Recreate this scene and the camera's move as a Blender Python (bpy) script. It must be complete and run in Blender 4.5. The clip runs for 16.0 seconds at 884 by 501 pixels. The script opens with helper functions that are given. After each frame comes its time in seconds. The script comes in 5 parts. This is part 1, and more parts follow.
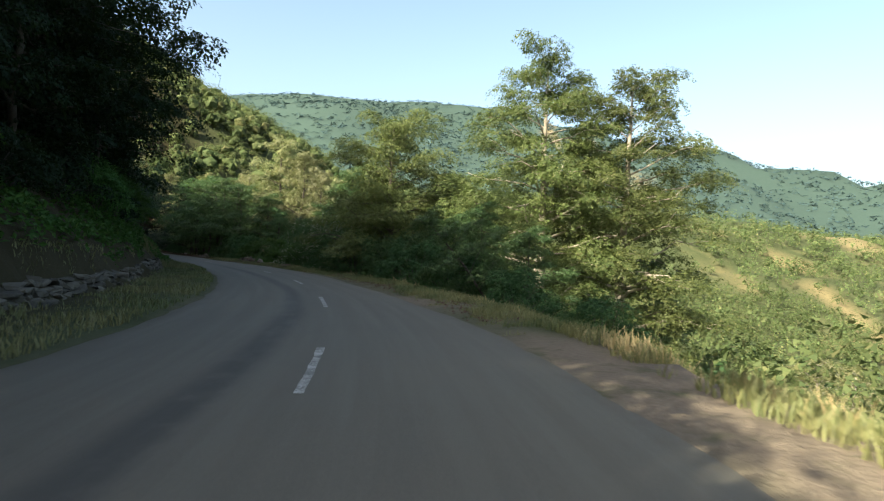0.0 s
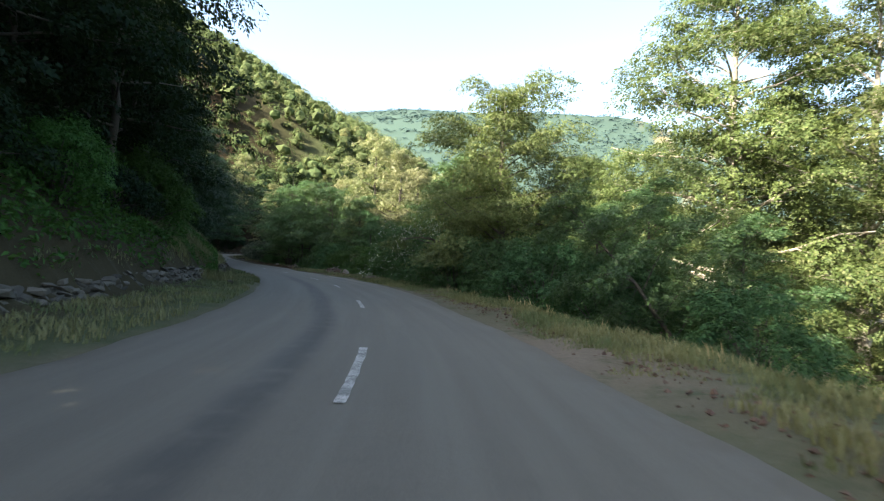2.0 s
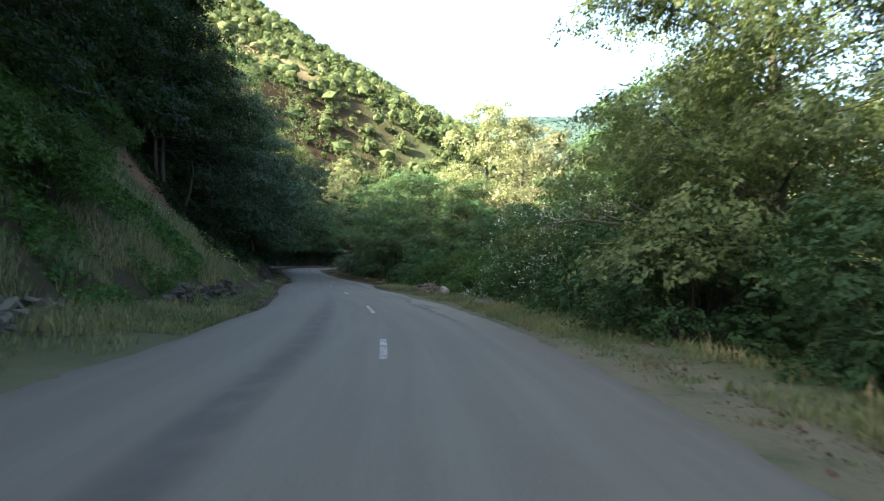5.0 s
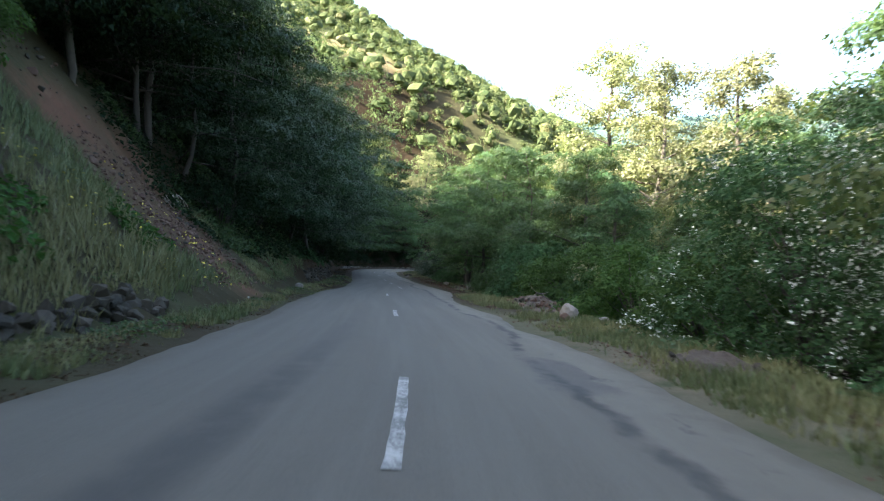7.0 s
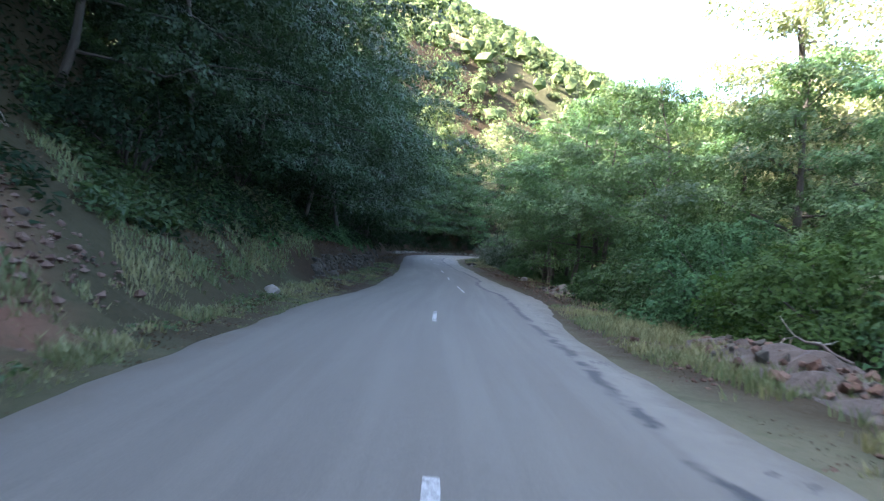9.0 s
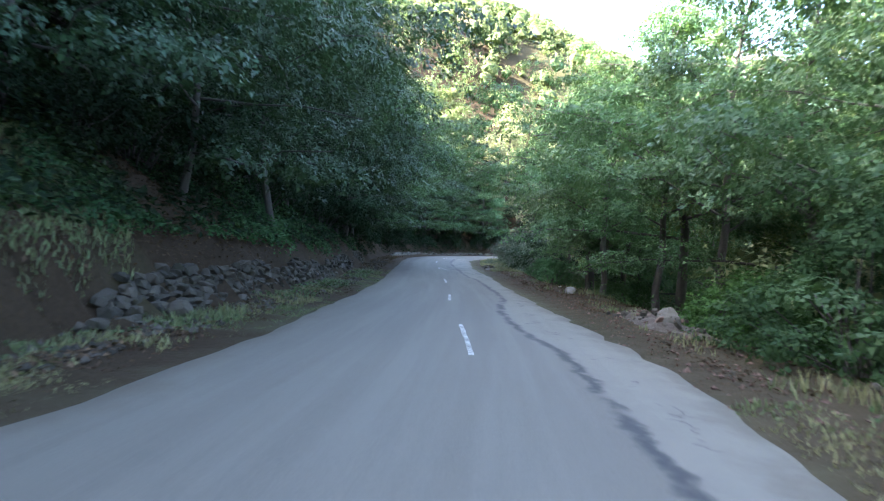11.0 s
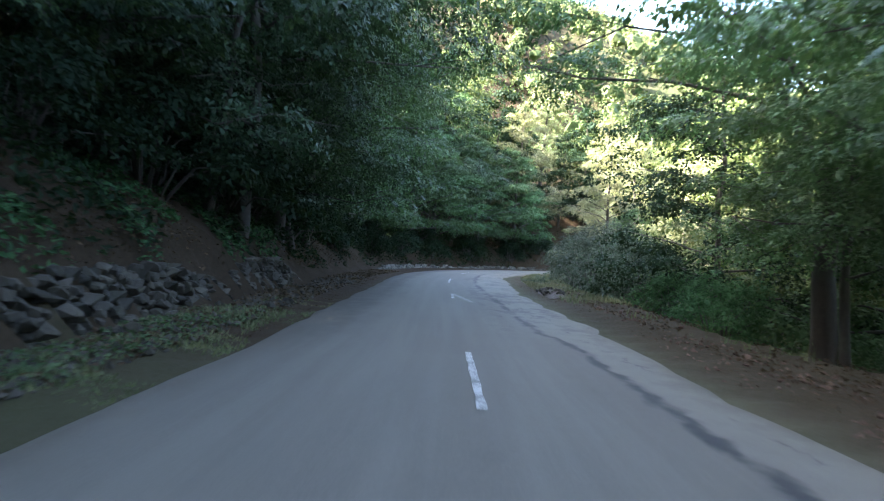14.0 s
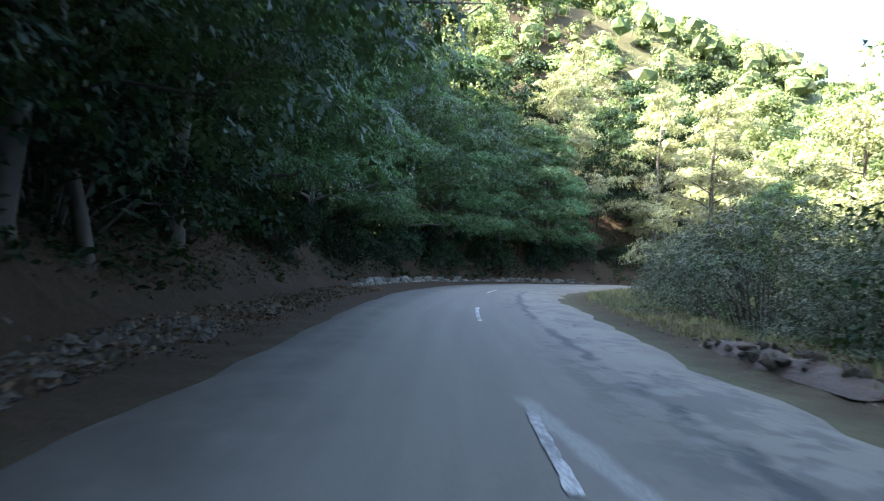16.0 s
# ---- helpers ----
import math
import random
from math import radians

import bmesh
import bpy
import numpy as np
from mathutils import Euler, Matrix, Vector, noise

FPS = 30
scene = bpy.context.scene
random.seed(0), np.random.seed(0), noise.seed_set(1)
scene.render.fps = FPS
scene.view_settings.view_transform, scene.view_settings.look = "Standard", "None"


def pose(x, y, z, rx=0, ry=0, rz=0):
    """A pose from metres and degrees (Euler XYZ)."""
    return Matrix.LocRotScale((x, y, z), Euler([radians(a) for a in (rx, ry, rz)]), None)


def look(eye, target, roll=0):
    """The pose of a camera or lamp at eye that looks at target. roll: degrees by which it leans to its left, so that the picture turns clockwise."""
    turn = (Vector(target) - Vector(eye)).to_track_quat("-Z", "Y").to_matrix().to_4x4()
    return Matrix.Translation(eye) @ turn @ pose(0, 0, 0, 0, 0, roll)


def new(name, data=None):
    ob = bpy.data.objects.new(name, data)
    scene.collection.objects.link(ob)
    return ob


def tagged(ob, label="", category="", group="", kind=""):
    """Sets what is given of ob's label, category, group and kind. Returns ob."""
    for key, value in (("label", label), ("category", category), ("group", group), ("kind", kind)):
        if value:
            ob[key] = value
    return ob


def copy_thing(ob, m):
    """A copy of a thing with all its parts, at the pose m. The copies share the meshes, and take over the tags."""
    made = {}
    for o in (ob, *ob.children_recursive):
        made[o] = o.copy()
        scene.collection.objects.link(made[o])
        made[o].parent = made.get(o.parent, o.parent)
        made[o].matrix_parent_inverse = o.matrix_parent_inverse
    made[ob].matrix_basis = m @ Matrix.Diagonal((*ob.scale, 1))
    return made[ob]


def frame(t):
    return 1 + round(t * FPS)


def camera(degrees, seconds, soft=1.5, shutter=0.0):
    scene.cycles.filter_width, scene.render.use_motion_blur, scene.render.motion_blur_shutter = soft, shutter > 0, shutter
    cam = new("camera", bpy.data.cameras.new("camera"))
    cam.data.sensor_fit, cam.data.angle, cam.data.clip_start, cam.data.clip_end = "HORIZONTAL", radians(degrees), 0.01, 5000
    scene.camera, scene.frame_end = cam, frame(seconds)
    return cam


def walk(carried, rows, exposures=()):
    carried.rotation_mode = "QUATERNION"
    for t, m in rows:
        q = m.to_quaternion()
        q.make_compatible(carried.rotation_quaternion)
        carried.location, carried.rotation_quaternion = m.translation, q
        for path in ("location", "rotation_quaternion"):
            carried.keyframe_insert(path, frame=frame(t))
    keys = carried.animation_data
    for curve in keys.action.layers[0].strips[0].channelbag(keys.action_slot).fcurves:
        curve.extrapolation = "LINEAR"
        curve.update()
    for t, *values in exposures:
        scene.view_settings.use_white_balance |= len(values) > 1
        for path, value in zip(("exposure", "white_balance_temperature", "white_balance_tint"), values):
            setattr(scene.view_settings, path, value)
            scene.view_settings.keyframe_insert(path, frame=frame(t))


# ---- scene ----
cam = camera(71.7, 16.0, soft=1.15, shutter=0.3)
PATH = [
    (0, (1.532, 1.658, 1.282), (1.411, 3.655, 1.305), 3.0),
    (0.5, (1.27, 3.957, 1.2), (1.063, 5.946, 1.226), 2.9),
    (1, (0.938, 6.295, 1.155), (0.639, 8.272, 1.192), 2.8),
    (1.5, (0.475, 8.679, 1.135), (0.085, 10.64, 1.172), 3.0),
    (2, (-0.118, 11.065, 1.108), (-0.578, 13.01, 1.154), 3.2),
    (2.5, (-0.859, 13.589, 1.083), (-1.373, 15.521, 1.123), 3.3),
    (3, (-1.64, 16.121, 1.083), (-2.21, 18.038, 1.134), 2.7),
    (3.5, (-2.511, 18.819, 1.074), (-3.138, 20.717, 1.129), 2.1),
    (4, (-3.473, 21.43, 1.062), (-4.162, 23.307, 1.122), 1.8),
    (4.5, (-4.565, 24.057, 1.073), (-5.313, 25.911, 1.136), 1.9),
    (7, (-11.187, 36.686, 1.034), (-12.244, 38.383, 1.099), 3.4),
    (7.5, (-12.803, 39.164, 1.054), (-13.915, 40.826, 1.112), 4.1),
    (8, (-14.538, 41.646, 1.112), (-15.69, 43.281, 1.168), 5.0),
    (8.5, (-16.28, 43.909, 1.175), (-17.462, 45.521, 1.204), 5.3),
    (9, (-17.902, 45.996, 1.225), (-19.123, 47.581, 1.227), 5.1),
    (11.5, (-26.292, 57.875, 1.235), (-27.563, 59.419, 1.24), 3.0),
    (12, (-28.141, 60.204, 1.182), (-29.417, 61.744, 1.217), 2.3),
    (12.5, (-30.072, 62.572, 1.145), (-31.352, 64.109, 1.172), 1.9),
    (13, (-32.078, 64.999, 1.083), (-33.362, 66.531, 1.125), 1.8),
    (13.5, (-34.155, 67.483, 1.049), (-35.452, 69.004, 1.091), 2.2),
    (14, (-36.413, 70.138, 1.025), (-37.719, 71.653, 1.069), 3.5),
    (14.5, (-38.578, 72.521, 1.088), (-39.886, 74.033, 1.135), 4.5),
    (15, (-40.733, 74.843, 1.089), (-42.042, 76.353, 1.151), 3.9),
    (15.5, (-42.808, 77.223, 1.104), (-44.123, 78.728, 1.17), 3.8),
    (16, (-44.824, 79.526, 1.078), (-46.145, 81.026, 1.155), 3.2),
]
EXPOSURE = [(0, 2.1, 7100, 2), (1, 2.6, 6950, 3), (2.5, 2.85, 6850, 4), (3.5, 2.95, 6800, 4), (4.5, 3.35, 6800, 3), (7, 3.75, 6650, 6), (9, 4.6, 6100, 12), (12, 5.2, 6200, 9), (13.5, 5.05, 6350, 10), (14.5, 4.95, 6250, 9), (16, 4.85, 6250, 9)]
walk(cam, [(t, look(eye, target, roll)) for t, eye, target, roll in PATH], EXPOSURE)

# ---- light ----
SUN_ELEVATION, SUN_AZIMUTH = 33.0, 221.0  # degrees; azimuth clockwise from +y
_e, _a = radians(SUN_ELEVATION), radians(SUN_AZIMUTH)
SUN_DIR = Vector((math.sin(_a) * math.cos(_e), math.cos(_a) * math.cos(_e), math.sin(_e)))

world = bpy.data.worlds.new("sky")
scene.world = world
world.use_nodes = True
_wn, _wl = world.node_tree.nodes, world.node_tree.links
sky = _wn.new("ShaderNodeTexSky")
sky.sky_type, sky.sun_disc = "NISHITA", False
sky.sun_elevation, sky.sun_rotation = _e, _a
sky.air_density, sky.dust_density, sky.altitude = 1.0, 5.5, 400
_wn["Background"].inputs["Strength"].default_value = 0.095
_wl.new(sky.outputs["Color"], _wn["Background"].inputs["Color"])

sun = new("sun", bpy.data.lights.new("sun", "SUN"))
sun.data.energy, sun.data.angle, sun.data.color = 5.0, radians(0.5), (1.0, 0.9, 0.74)
sun.matrix_world = look(SUN_DIR * 300, (0, 0, 0))


# ---- materials ----
def shader(name):
    mat = bpy.data.materials.new(name)
    mat.use_nodes = True
    nt = mat.node_tree
    return mat, nt, nt.nodes["Principled BSDF"]


def node(nt, kind, **values):
    n = nt.nodes.new(kind)
    for key, value in values.items():
        n.inputs[key.replace("_", " ")].default_value = value
    return n


def noise_tex(nt, scale, detail=4.0, rough=0.55, vector=None):
    n = node(nt, "ShaderNodeTexNoise", Scale=scale, Detail=detail, Roughness=rough)
    if vector is not None:
        nt.links.new(vector, n.inputs["Vector"])
    return n.outputs["Fac"]


def mathn(nt, op, a, b=0.0, clamp=False):
    n = nt.nodes.new("ShaderNodeMath")
    n.operation, n.use_clamp = op, clamp
    for slot, v in ((0, a), (1, b)):
        if isinstance(v, (int, float)):
            n.inputs[slot].default_value = v
        else:
            nt.links.new(v, n.inputs[slot])
    return n.outputs[0]


def span(nt, value, lo, hi, out_lo=0.0, out_hi=1.0):
    n = nt.nodes.new("ShaderNodeMapRange")
    n.interpolation_type = "SMOOTHSTEP"
    nt.links.new(value, n.inputs["Value"])
    for key, v in (("From Min", lo), ("From Max", hi), ("To Min", out_lo), ("To Max", out_hi)):
        n.inputs[key].default_value = v
    return n.outputs["Result"]


def mix(nt, fac, a, b):
    n = nt.nodes.new("ShaderNodeMix")
    n.data_type = "RGBA"
    for slot, v in ((0, fac), (6, a), (7, b)):
        if isinstance(v, (int, float)):
            n.inputs[slot].default_value = v
        elif isinstance(v, tuple):
            n.inputs[slot].default_value = (*v, 1)
        else:
            nt.links.new(v, n.inputs[slot])
    return n.outputs[2]


def bump(nt, bsdf, height, strength, distance):
    n = node(nt, "ShaderNodeBump", Strength=strength, Distance=distance)
    nt.links.new(height, n.inputs["Height"])
    nt.links.new(n.outputs["Normal"], bsdf.inputs["Normal"])


def world_place(nt):
    return nt.nodes.new("ShaderNodeNewGeometry").outputs["Position"]


def leaf_material(name, dark, light, third, translucent=0.33, rough=0.45, gloss=0.4):
    mat, nt, bsdf = shader(name)
    geo = nt.nodes.new("ShaderNodeNewGeometry")
    info = nt.nodes.new("ShaderNodeObjectInfo")
    r = geo.outputs["Random Per Island"]
    c = mix(nt, span(nt, r, -0.3, 1.3), dark, light)
    c = mix(nt, span(nt, r, 0.82, 0.98), c, third)
    patch = noise_tex(nt, 0.55, 2.0, 0.5, geo.outputs["Position"])
    c = mix(nt, span(nt, patch, 0.42, 0.68, 0.0, 0.45), c, light)
    hsv = node(nt, "ShaderNodeHueSaturation")
    nt.links.new(c, hsv.inputs["Color"])
    broad = span(nt, noise_tex(nt, 0.17, 2.0, 0.5, geo.outputs["Position"]), 0.32, 0.68, 0.78, 1.22)
    nt.links.new(mathn(nt, "MULTIPLY", broad, span(nt, info.outputs["Random"], 0.0, 1.0, 0.82, 1.18)), hsv.inputs["Value"])
    nt.links.new(span(nt, info.outputs["Random"], 0.0, 1.0, 0.485, 0.512), hsv.inputs["Hue"])
    c = hsv.outputs["Color"]
    nt.links.new(c, bsdf.inputs["Base Color"])
    bsdf.inputs["Roughness"].default_value = rough
    bsdf.inputs["Specular IOR Level"].default_value = gloss
    tr = nt.nodes.new("ShaderNodeBsdfTranslucent")
    nt.links.new(mix(nt, 0.25, c, (0.17, 0.25, 0.03)), tr.inputs["Color"])
    mx = nt.nodes.new("ShaderNodeMixShader")
    mx.inputs[0].default_value = translucent
    nt.links.new(bsdf.outputs[0], mx.inputs[1])
    nt.links.new(tr.outputs[0], mx.inputs[2])
    nt.links.new(mx.outputs[0], nt.nodes["Material Output"].inputs["Surface"])
    return mat


LEAF_OAK = leaf_material("oak_leaf", (0.0377, 0.0584, 0.0206), (0.0897, 0.112, 0.039), (0.122, 0.129, 0.0573), 0.35, 0.55, 0.2)
LEAF_HORNBEAM = leaf_material("hornbeam_leaf", (0.0193, 0.0504, 0.0206), (0.0466, 0.091, 0.0352), (0.0722, 0.112, 0.047), 0.38, 0.5, 0.25)
LEAF_SHRUB = leaf_material("shrub_leaf", (0.0142, 0.0404, 0.0173), (0.0347, 0.0746, 0.0302), (0.0551, 0.0954, 0.0406), 0.25, 0.65, 0.08)
# pale olive of its own; beyond the bend it also imitates strong sunlight
LEAF_PALE_SUNLIT = leaf_material("pale_leaf", (0.0945, 0.109, 0.0477), (0.165, 0.168, 0.081), (0.211, 0.2, 0.116), 0.38)
# deep tree shade put into the colour: near-black copy of the bank's leaf green
LEAF_PAINTED_SHADE = leaf_material("shade_leaf", (0.00427, 0.0108, 0.0062), (0.0104, 0.0217, 0.0116), (0.0162, 0.0279, 0.015), 0.15, 0.7, 0.06)
# beech green darkened so that canopy shade is part of the colour
LEAF_BEECH_SHADED = leaf_material("beech_leaf", (0.00715, 0.0211, 0.0104), (0.0184, 0.0434, 0.0207), (0.0298, 0.0566, 0.0276), 0.24, 0.5, 0.22)
LEAF_GREY = leaf_material("grey_leaf", (0.017, 0.03145, 0.01955), (0.0374, 0.0544, 0.03655), (0.09945, 0.113, 0.08925), 0.2, 0.6, 0.25)
LEAF_FRESH = leaf_material("fresh_leaf", (0.0168, 0.0467, 0.011), (0.0351, 0.0808, 0.019), (0.0554, 0.0959, 0.0276), 0.3, 0.65, 0.1)
LEAF_FAR = leaf_material("distant_leaf", (0.0435, 0.0758, 0.032), (0.0889, 0.118, 0.0501), (0.141, 0.148, 0.0706), 0.26, 0.7, 0.1)
LEAF_DEAD = leaf_material("dead_leaf", (0.027, 0.018, 0.011), (0.070, 0.047, 0.029), (0.117, 0.082, 0.051), 0.1, 0.85, 0.1)
# blue haze of the distance is mixed into this leaf colour
LEAF_RIDGE_HAZE = leaf_material("ridge_leaf", (0.0325, 0.0593, 0.0681), (0.0459, 0.0791, 0.0834), (0.0554, 0.0869, 0.0889), 0.0, 0.9, 0.0)


def bark_material(name, a, b):
    mat, nt, bsdf = shader(name)
    p = world_place(nt)
    c = mix(nt, noise_tex(nt, 9.0, 6, 0.65, p), a, b)
    c = mix(nt, span(nt, noise_tex(nt, 1.3, 3, 0.6, p), 0.5, 0.72, 0, 0.6), c, (0.05, 0.055, 0.038))
    nt.links.new(c, bsdf.inputs["Base Color"])
    bsdf.inputs["Roughness"].default_value = 0.92
    bump(nt, bsdf, noise_tex(nt, 22.0, 5, 0.7, p), 0.8, 0.02)
    return mat


BARK = bark_material("bark", (0.020, 0.017, 0.014), (0.058, 0.048, 0.039))
BARK_PALE = bark_material("pale_bark", (0.16, 0.14, 0.115), (0.30, 0.27, 0.23))


def stone_material(name, a, b, c2):
    mat, nt, bsdf = shader(name)
    p = world_place(nt)
    info = nt.nodes.new("ShaderNodeObjectInfo").outputs["Random"]
    isl = nt.nodes.new("ShaderNodeNewGeometry").outputs["Random Per Island"]
    r = mathn(nt, "FRACT", mathn(nt, "ADD", info, isl))
    c = mix(nt, r, a, b)
    c = mix(nt, span(nt, noise_tex(nt, 5.0, 6, 0.65, p), 0.45, 0.7, 0, 0.7), c, c2)
    c = mix(nt, span(nt, noise_tex(nt, 14.0, 4, 0.6, p), 0.6, 0.75, 0, 0.5), c, (0.07, 0.075, 0.055))
    nt.links.new(c, bsdf.inputs["Base Color"])
    bsdf.inputs["Roughness"].default_value = 0.9
    bump(nt, bsdf, noise_tex(nt, 30.0, 6, 0.7, p), 0.7, 0.02)
    bsdf.inputs["Specular IOR Level"].default_value = 0.15
    return mat


STONE = stone_material("grey_stone", (0.0401, 0.0385, 0.0339), (0.108, 0.101, 0.0863), (0.0649, 0.062, 0.0456))
STONE_RED = stone_material("reddish_stone", (0.0517, 0.0298, 0.0219), (0.117, 0.0803, 0.063), (0.0827, 0.0504, 0.0385))
STONE_DARK = stone_material("dark_stone", (0.0224, 0.0211, 0.0175), (0.0673, 0.0592, 0.0485), (0.0327, 0.0316, 0.0212))
STONE_PALE = stone_material("pale_stone", (0.184, 0.171, 0.159), (0.269, 0.257, 0.239), (0.159, 0.135, 0.113))


def asphalt_material():
    """Worn grey asphalt; the UV map holds metres: across the road, along it."""
    mat, nt, bsdf = shader("asphalt")
    first = nt.nodes.new("ShaderNodeUVMap")
    first.uv_map = "UVMap"
    uv = first.outputs["UV"]
    xyz = nt.nodes.new("ShaderNodeSeparateXYZ")
    nt.links.new(uv, xyz.inputs[0])
    u, v = xyz.outputs[0], xyz.outputs[1]
    p = world_place(nt)
    big = noise_tex(nt, 0.35, 4, 0.6, p)
    mid = noise_tex(nt, 2.2, 5, 0.6, p)
    grain = noise_tex(nt, 70.0, 3, 0.7, p)
    c = mix(nt, big, (0.0596, 0.0547, 0.0456), (0.0763, 0.071, 0.0585))
    c = mix(nt, span(nt, grain, 0.35, 0.7, 0, 0.5), c, (0.102, 0.0966, 0.0791))
    c = mix(nt, span(nt, mid, 0.56, 0.74, 0, 0.16), c, (0.0382, 0.0383, 0.0327))
    # faint streaks along the lanes
    lane = nt.nodes.new("ShaderNodeCombineXYZ")
    nt.links.new(mathn(nt, "MULTIPLY", u, 2.6), lane.inputs[0])
    nt.links.new(mathn(nt, "MULTIPLY", v, 0.10), lane.inputs[1])
    wear = noise_tex(nt, 1.0, 4, 0.6, lane.outputs[0])
    c = mix(nt, span(nt, wear, 0.42, 0.68, 0, 0.30), c, (0.094, 0.0884, 0.0722))
    # bitumen streak of the oncoming lane
    wob = mathn(nt, "MULTIPLY", mathn(nt, "SUBTRACT", noise_tex(nt, 0.16, 2, 0.5, p), 0.5), 0.9)
    second = nt.nodes.new("ShaderNodeUVMap")
    second.uv_map = "lines"
    apart = nt.nodes.new("ShaderNodeSeparateXYZ")
    nt.links.new(second.outputs["UV"], apart.inputs[0])
    off = mathn(nt, "ABSOLUTE", mathn(nt, "ADD", apart.outputs[1], mathn(nt, "MULTIPLY", wob, 0.25)))
    streak = mathn(nt, "MULTIPLY", span(nt, off, 0.06, 0.34, 1.0, 0.0), span(nt, mid, 0.25, 0.55, 0.35, 1.0))
    streak = mathn(nt, "MULTIPLY", streak, span(nt, v, 40.0, 56.0, 1.0, 0.0))
    c = mix(nt, mathn(nt, "MULTIPLY", streak, 0.62), c, (0.0196, 0.021, 0.0215))
    # worn pale margin outside a wandering crack
    wander = mathn(nt, "MULTIPLY", mathn(nt, "SUBTRACT", noise_tex(nt, 0.42, 5, 0.62, p), 0.5), 1.7)
    jag = mathn(nt, "MULTIPLY", mathn(nt, "SUBTRACT", noise_tex(nt, 1.6, 5, 0.7, p), 0.5), 0.45)
    edge = mathn(nt, "ADD", mathn(nt, "ADD", apart.outputs[0], 1.72), jag)
    on = span(nt, v, 36.0, 46.0)
    far_on = span(nt, v, 110.0, 124.0, 1.0, 0.0)
    on = mathn(nt, "MULTIPLY", on, far_on)
    pale = mathn(nt, "MULTIPLY", span(nt, edge, 1.72, 1.86), on)
    c = mix(nt, mathn(nt, "MULTIPLY", pale, 0.85), c, mix(nt, mid, (0.08, 0.0748, 0.0611), (0.122, 0.113, 0.0929)))
    line = mathn(nt, "ABSOLUTE", mathn(nt, "SUBTRACT", edge, 1.72))
    broken = span(nt, noise_tex(nt, 1.0, 3, 0.7, p), 0.38, 0.52)
    crack = mathn(nt, "MULTIPLY", span(nt, mathn(nt, "ADD", line, mathn(nt, "MULTIPLY", mathn(nt, "SUBTRACT", mid, 0.5), 0.16)), 0.01, 0.13, 1.0, 0.0), mathn(nt, "MULTIPLY", on, broken))
    side = mathn(nt, "ABSOLUTE", mathn(nt, "SUBTRACT", mathn(nt, "ADD", edge, mathn(nt, "MULTIPLY", mid, 1.4)), 2.9))
    side = mathn(nt, "MULTIPLY", span(nt, side, 0.006, 0.05, 1.0, 0.0), mathn(nt, "MULTIPLY", on, span(nt, broken, 0.2, 0.8, 1.0, 0.0)))
    crack = mathn(nt, "MAXIMUM", crack, mathn(nt, "MULTIPLY", side, 0.7))
    c = mix(nt, mathn(nt, "MULTIPLY", crack, 0.92), c, (0.0177, 0.0182, 0.0189))
    # a darker mended patch
    rim = mathn(nt, "MULTIPLY", mathn(nt, "SUBTRACT", mid, 0.5), 0.9)
    mend = mathn(nt, "MULTIPLY", span(nt, mathn(nt, "ABSOLUTE", mathn(nt, "SUBTRACT", mathn(nt, "ADD", u, rim), 1.72)), 0.25, 0.42, 1.0, 0.0),
                 span(nt, mathn(nt, "ABSOLUTE", mathn(nt, "SUBTRACT", mathn(nt, "ADD", v, rim), 45.6)), 0.8, 1.2, 1.0, 0.0))
    c = mix(nt, mathn(nt, "MULTIPLY", mend, 0.55), c, (0.0335, 0.0356, 0.037))
    # dust along both margins
    third = nt.nodes.new("ShaderNodeUVMap")
    third.uv_map = "margins"
    rims = nt.nodes.new("ShaderNodeSeparateXYZ")
    nt.links.new(third.outputs["UV"], rims.inputs[0])
    ragged = mathn(nt, "MULTIPLY", mathn(nt, "SUBTRACT", noise_tex(nt, 1.1, 5, 0.7, p), 0.5), 1.5)
    inward = mathn(nt, "ADD", mathn(nt, "MINIMUM", rims.outputs[0], rims.outputs[1]), ragged)
    c = mix(nt, span(nt, inward, 0.12, 0.62, 0.75, 0.0), c, mix(nt, grain, (0.0432, 0.0372, 0.027), (0.079, 0.0696, 0.053)))
    # dark soil washed over the inner lane
    soil = mathn(nt, "ADD", u, mathn(nt, "MULTIPLY", wander, 0.8))
    soil = mathn(nt, "MULTIPLY", span(nt, soil, -2.0, -1.2, 1.0, 0.0), span(nt, v, 84.0, 94.0))
    c = mix(nt, mathn(nt, "MULTIPLY", soil, span(nt, mid, 0.3, 0.6, 0.45, 0.85)), c, (0.027, 0.0237, 0.0181))
    # potholes and dark scars with pale grit
    hole = noise_tex(nt, 0.85, 5, 0.68, p)
    zone = mathn(nt, "MULTIPLY", span(nt, v, 88.0, 93.0), mathn(nt, "MULTIPLY", span(nt, u, 0.2, 0.9), span(nt, u, 1.9, 2.4, 1.0, 0.0)))
    pit = mathn(nt, "MULTIPLY", span(nt, hole, 0.50, 0.56), zone)
    c = mix(nt, mathn(nt, "MULTIPLY", pit, 0.5), c, mix(nt, span(nt, mid, 0.50, 0.62), (0.0197, 0.0206, 0.02), (0.094, 0.0902, 0.078)))
    # smeared paint curving off the centre line
    bow = mathn(nt, "ADD", u, mathn(nt, "MULTIPLY", mathn(nt, "SUBTRACT", v, 97.9), 0.17))
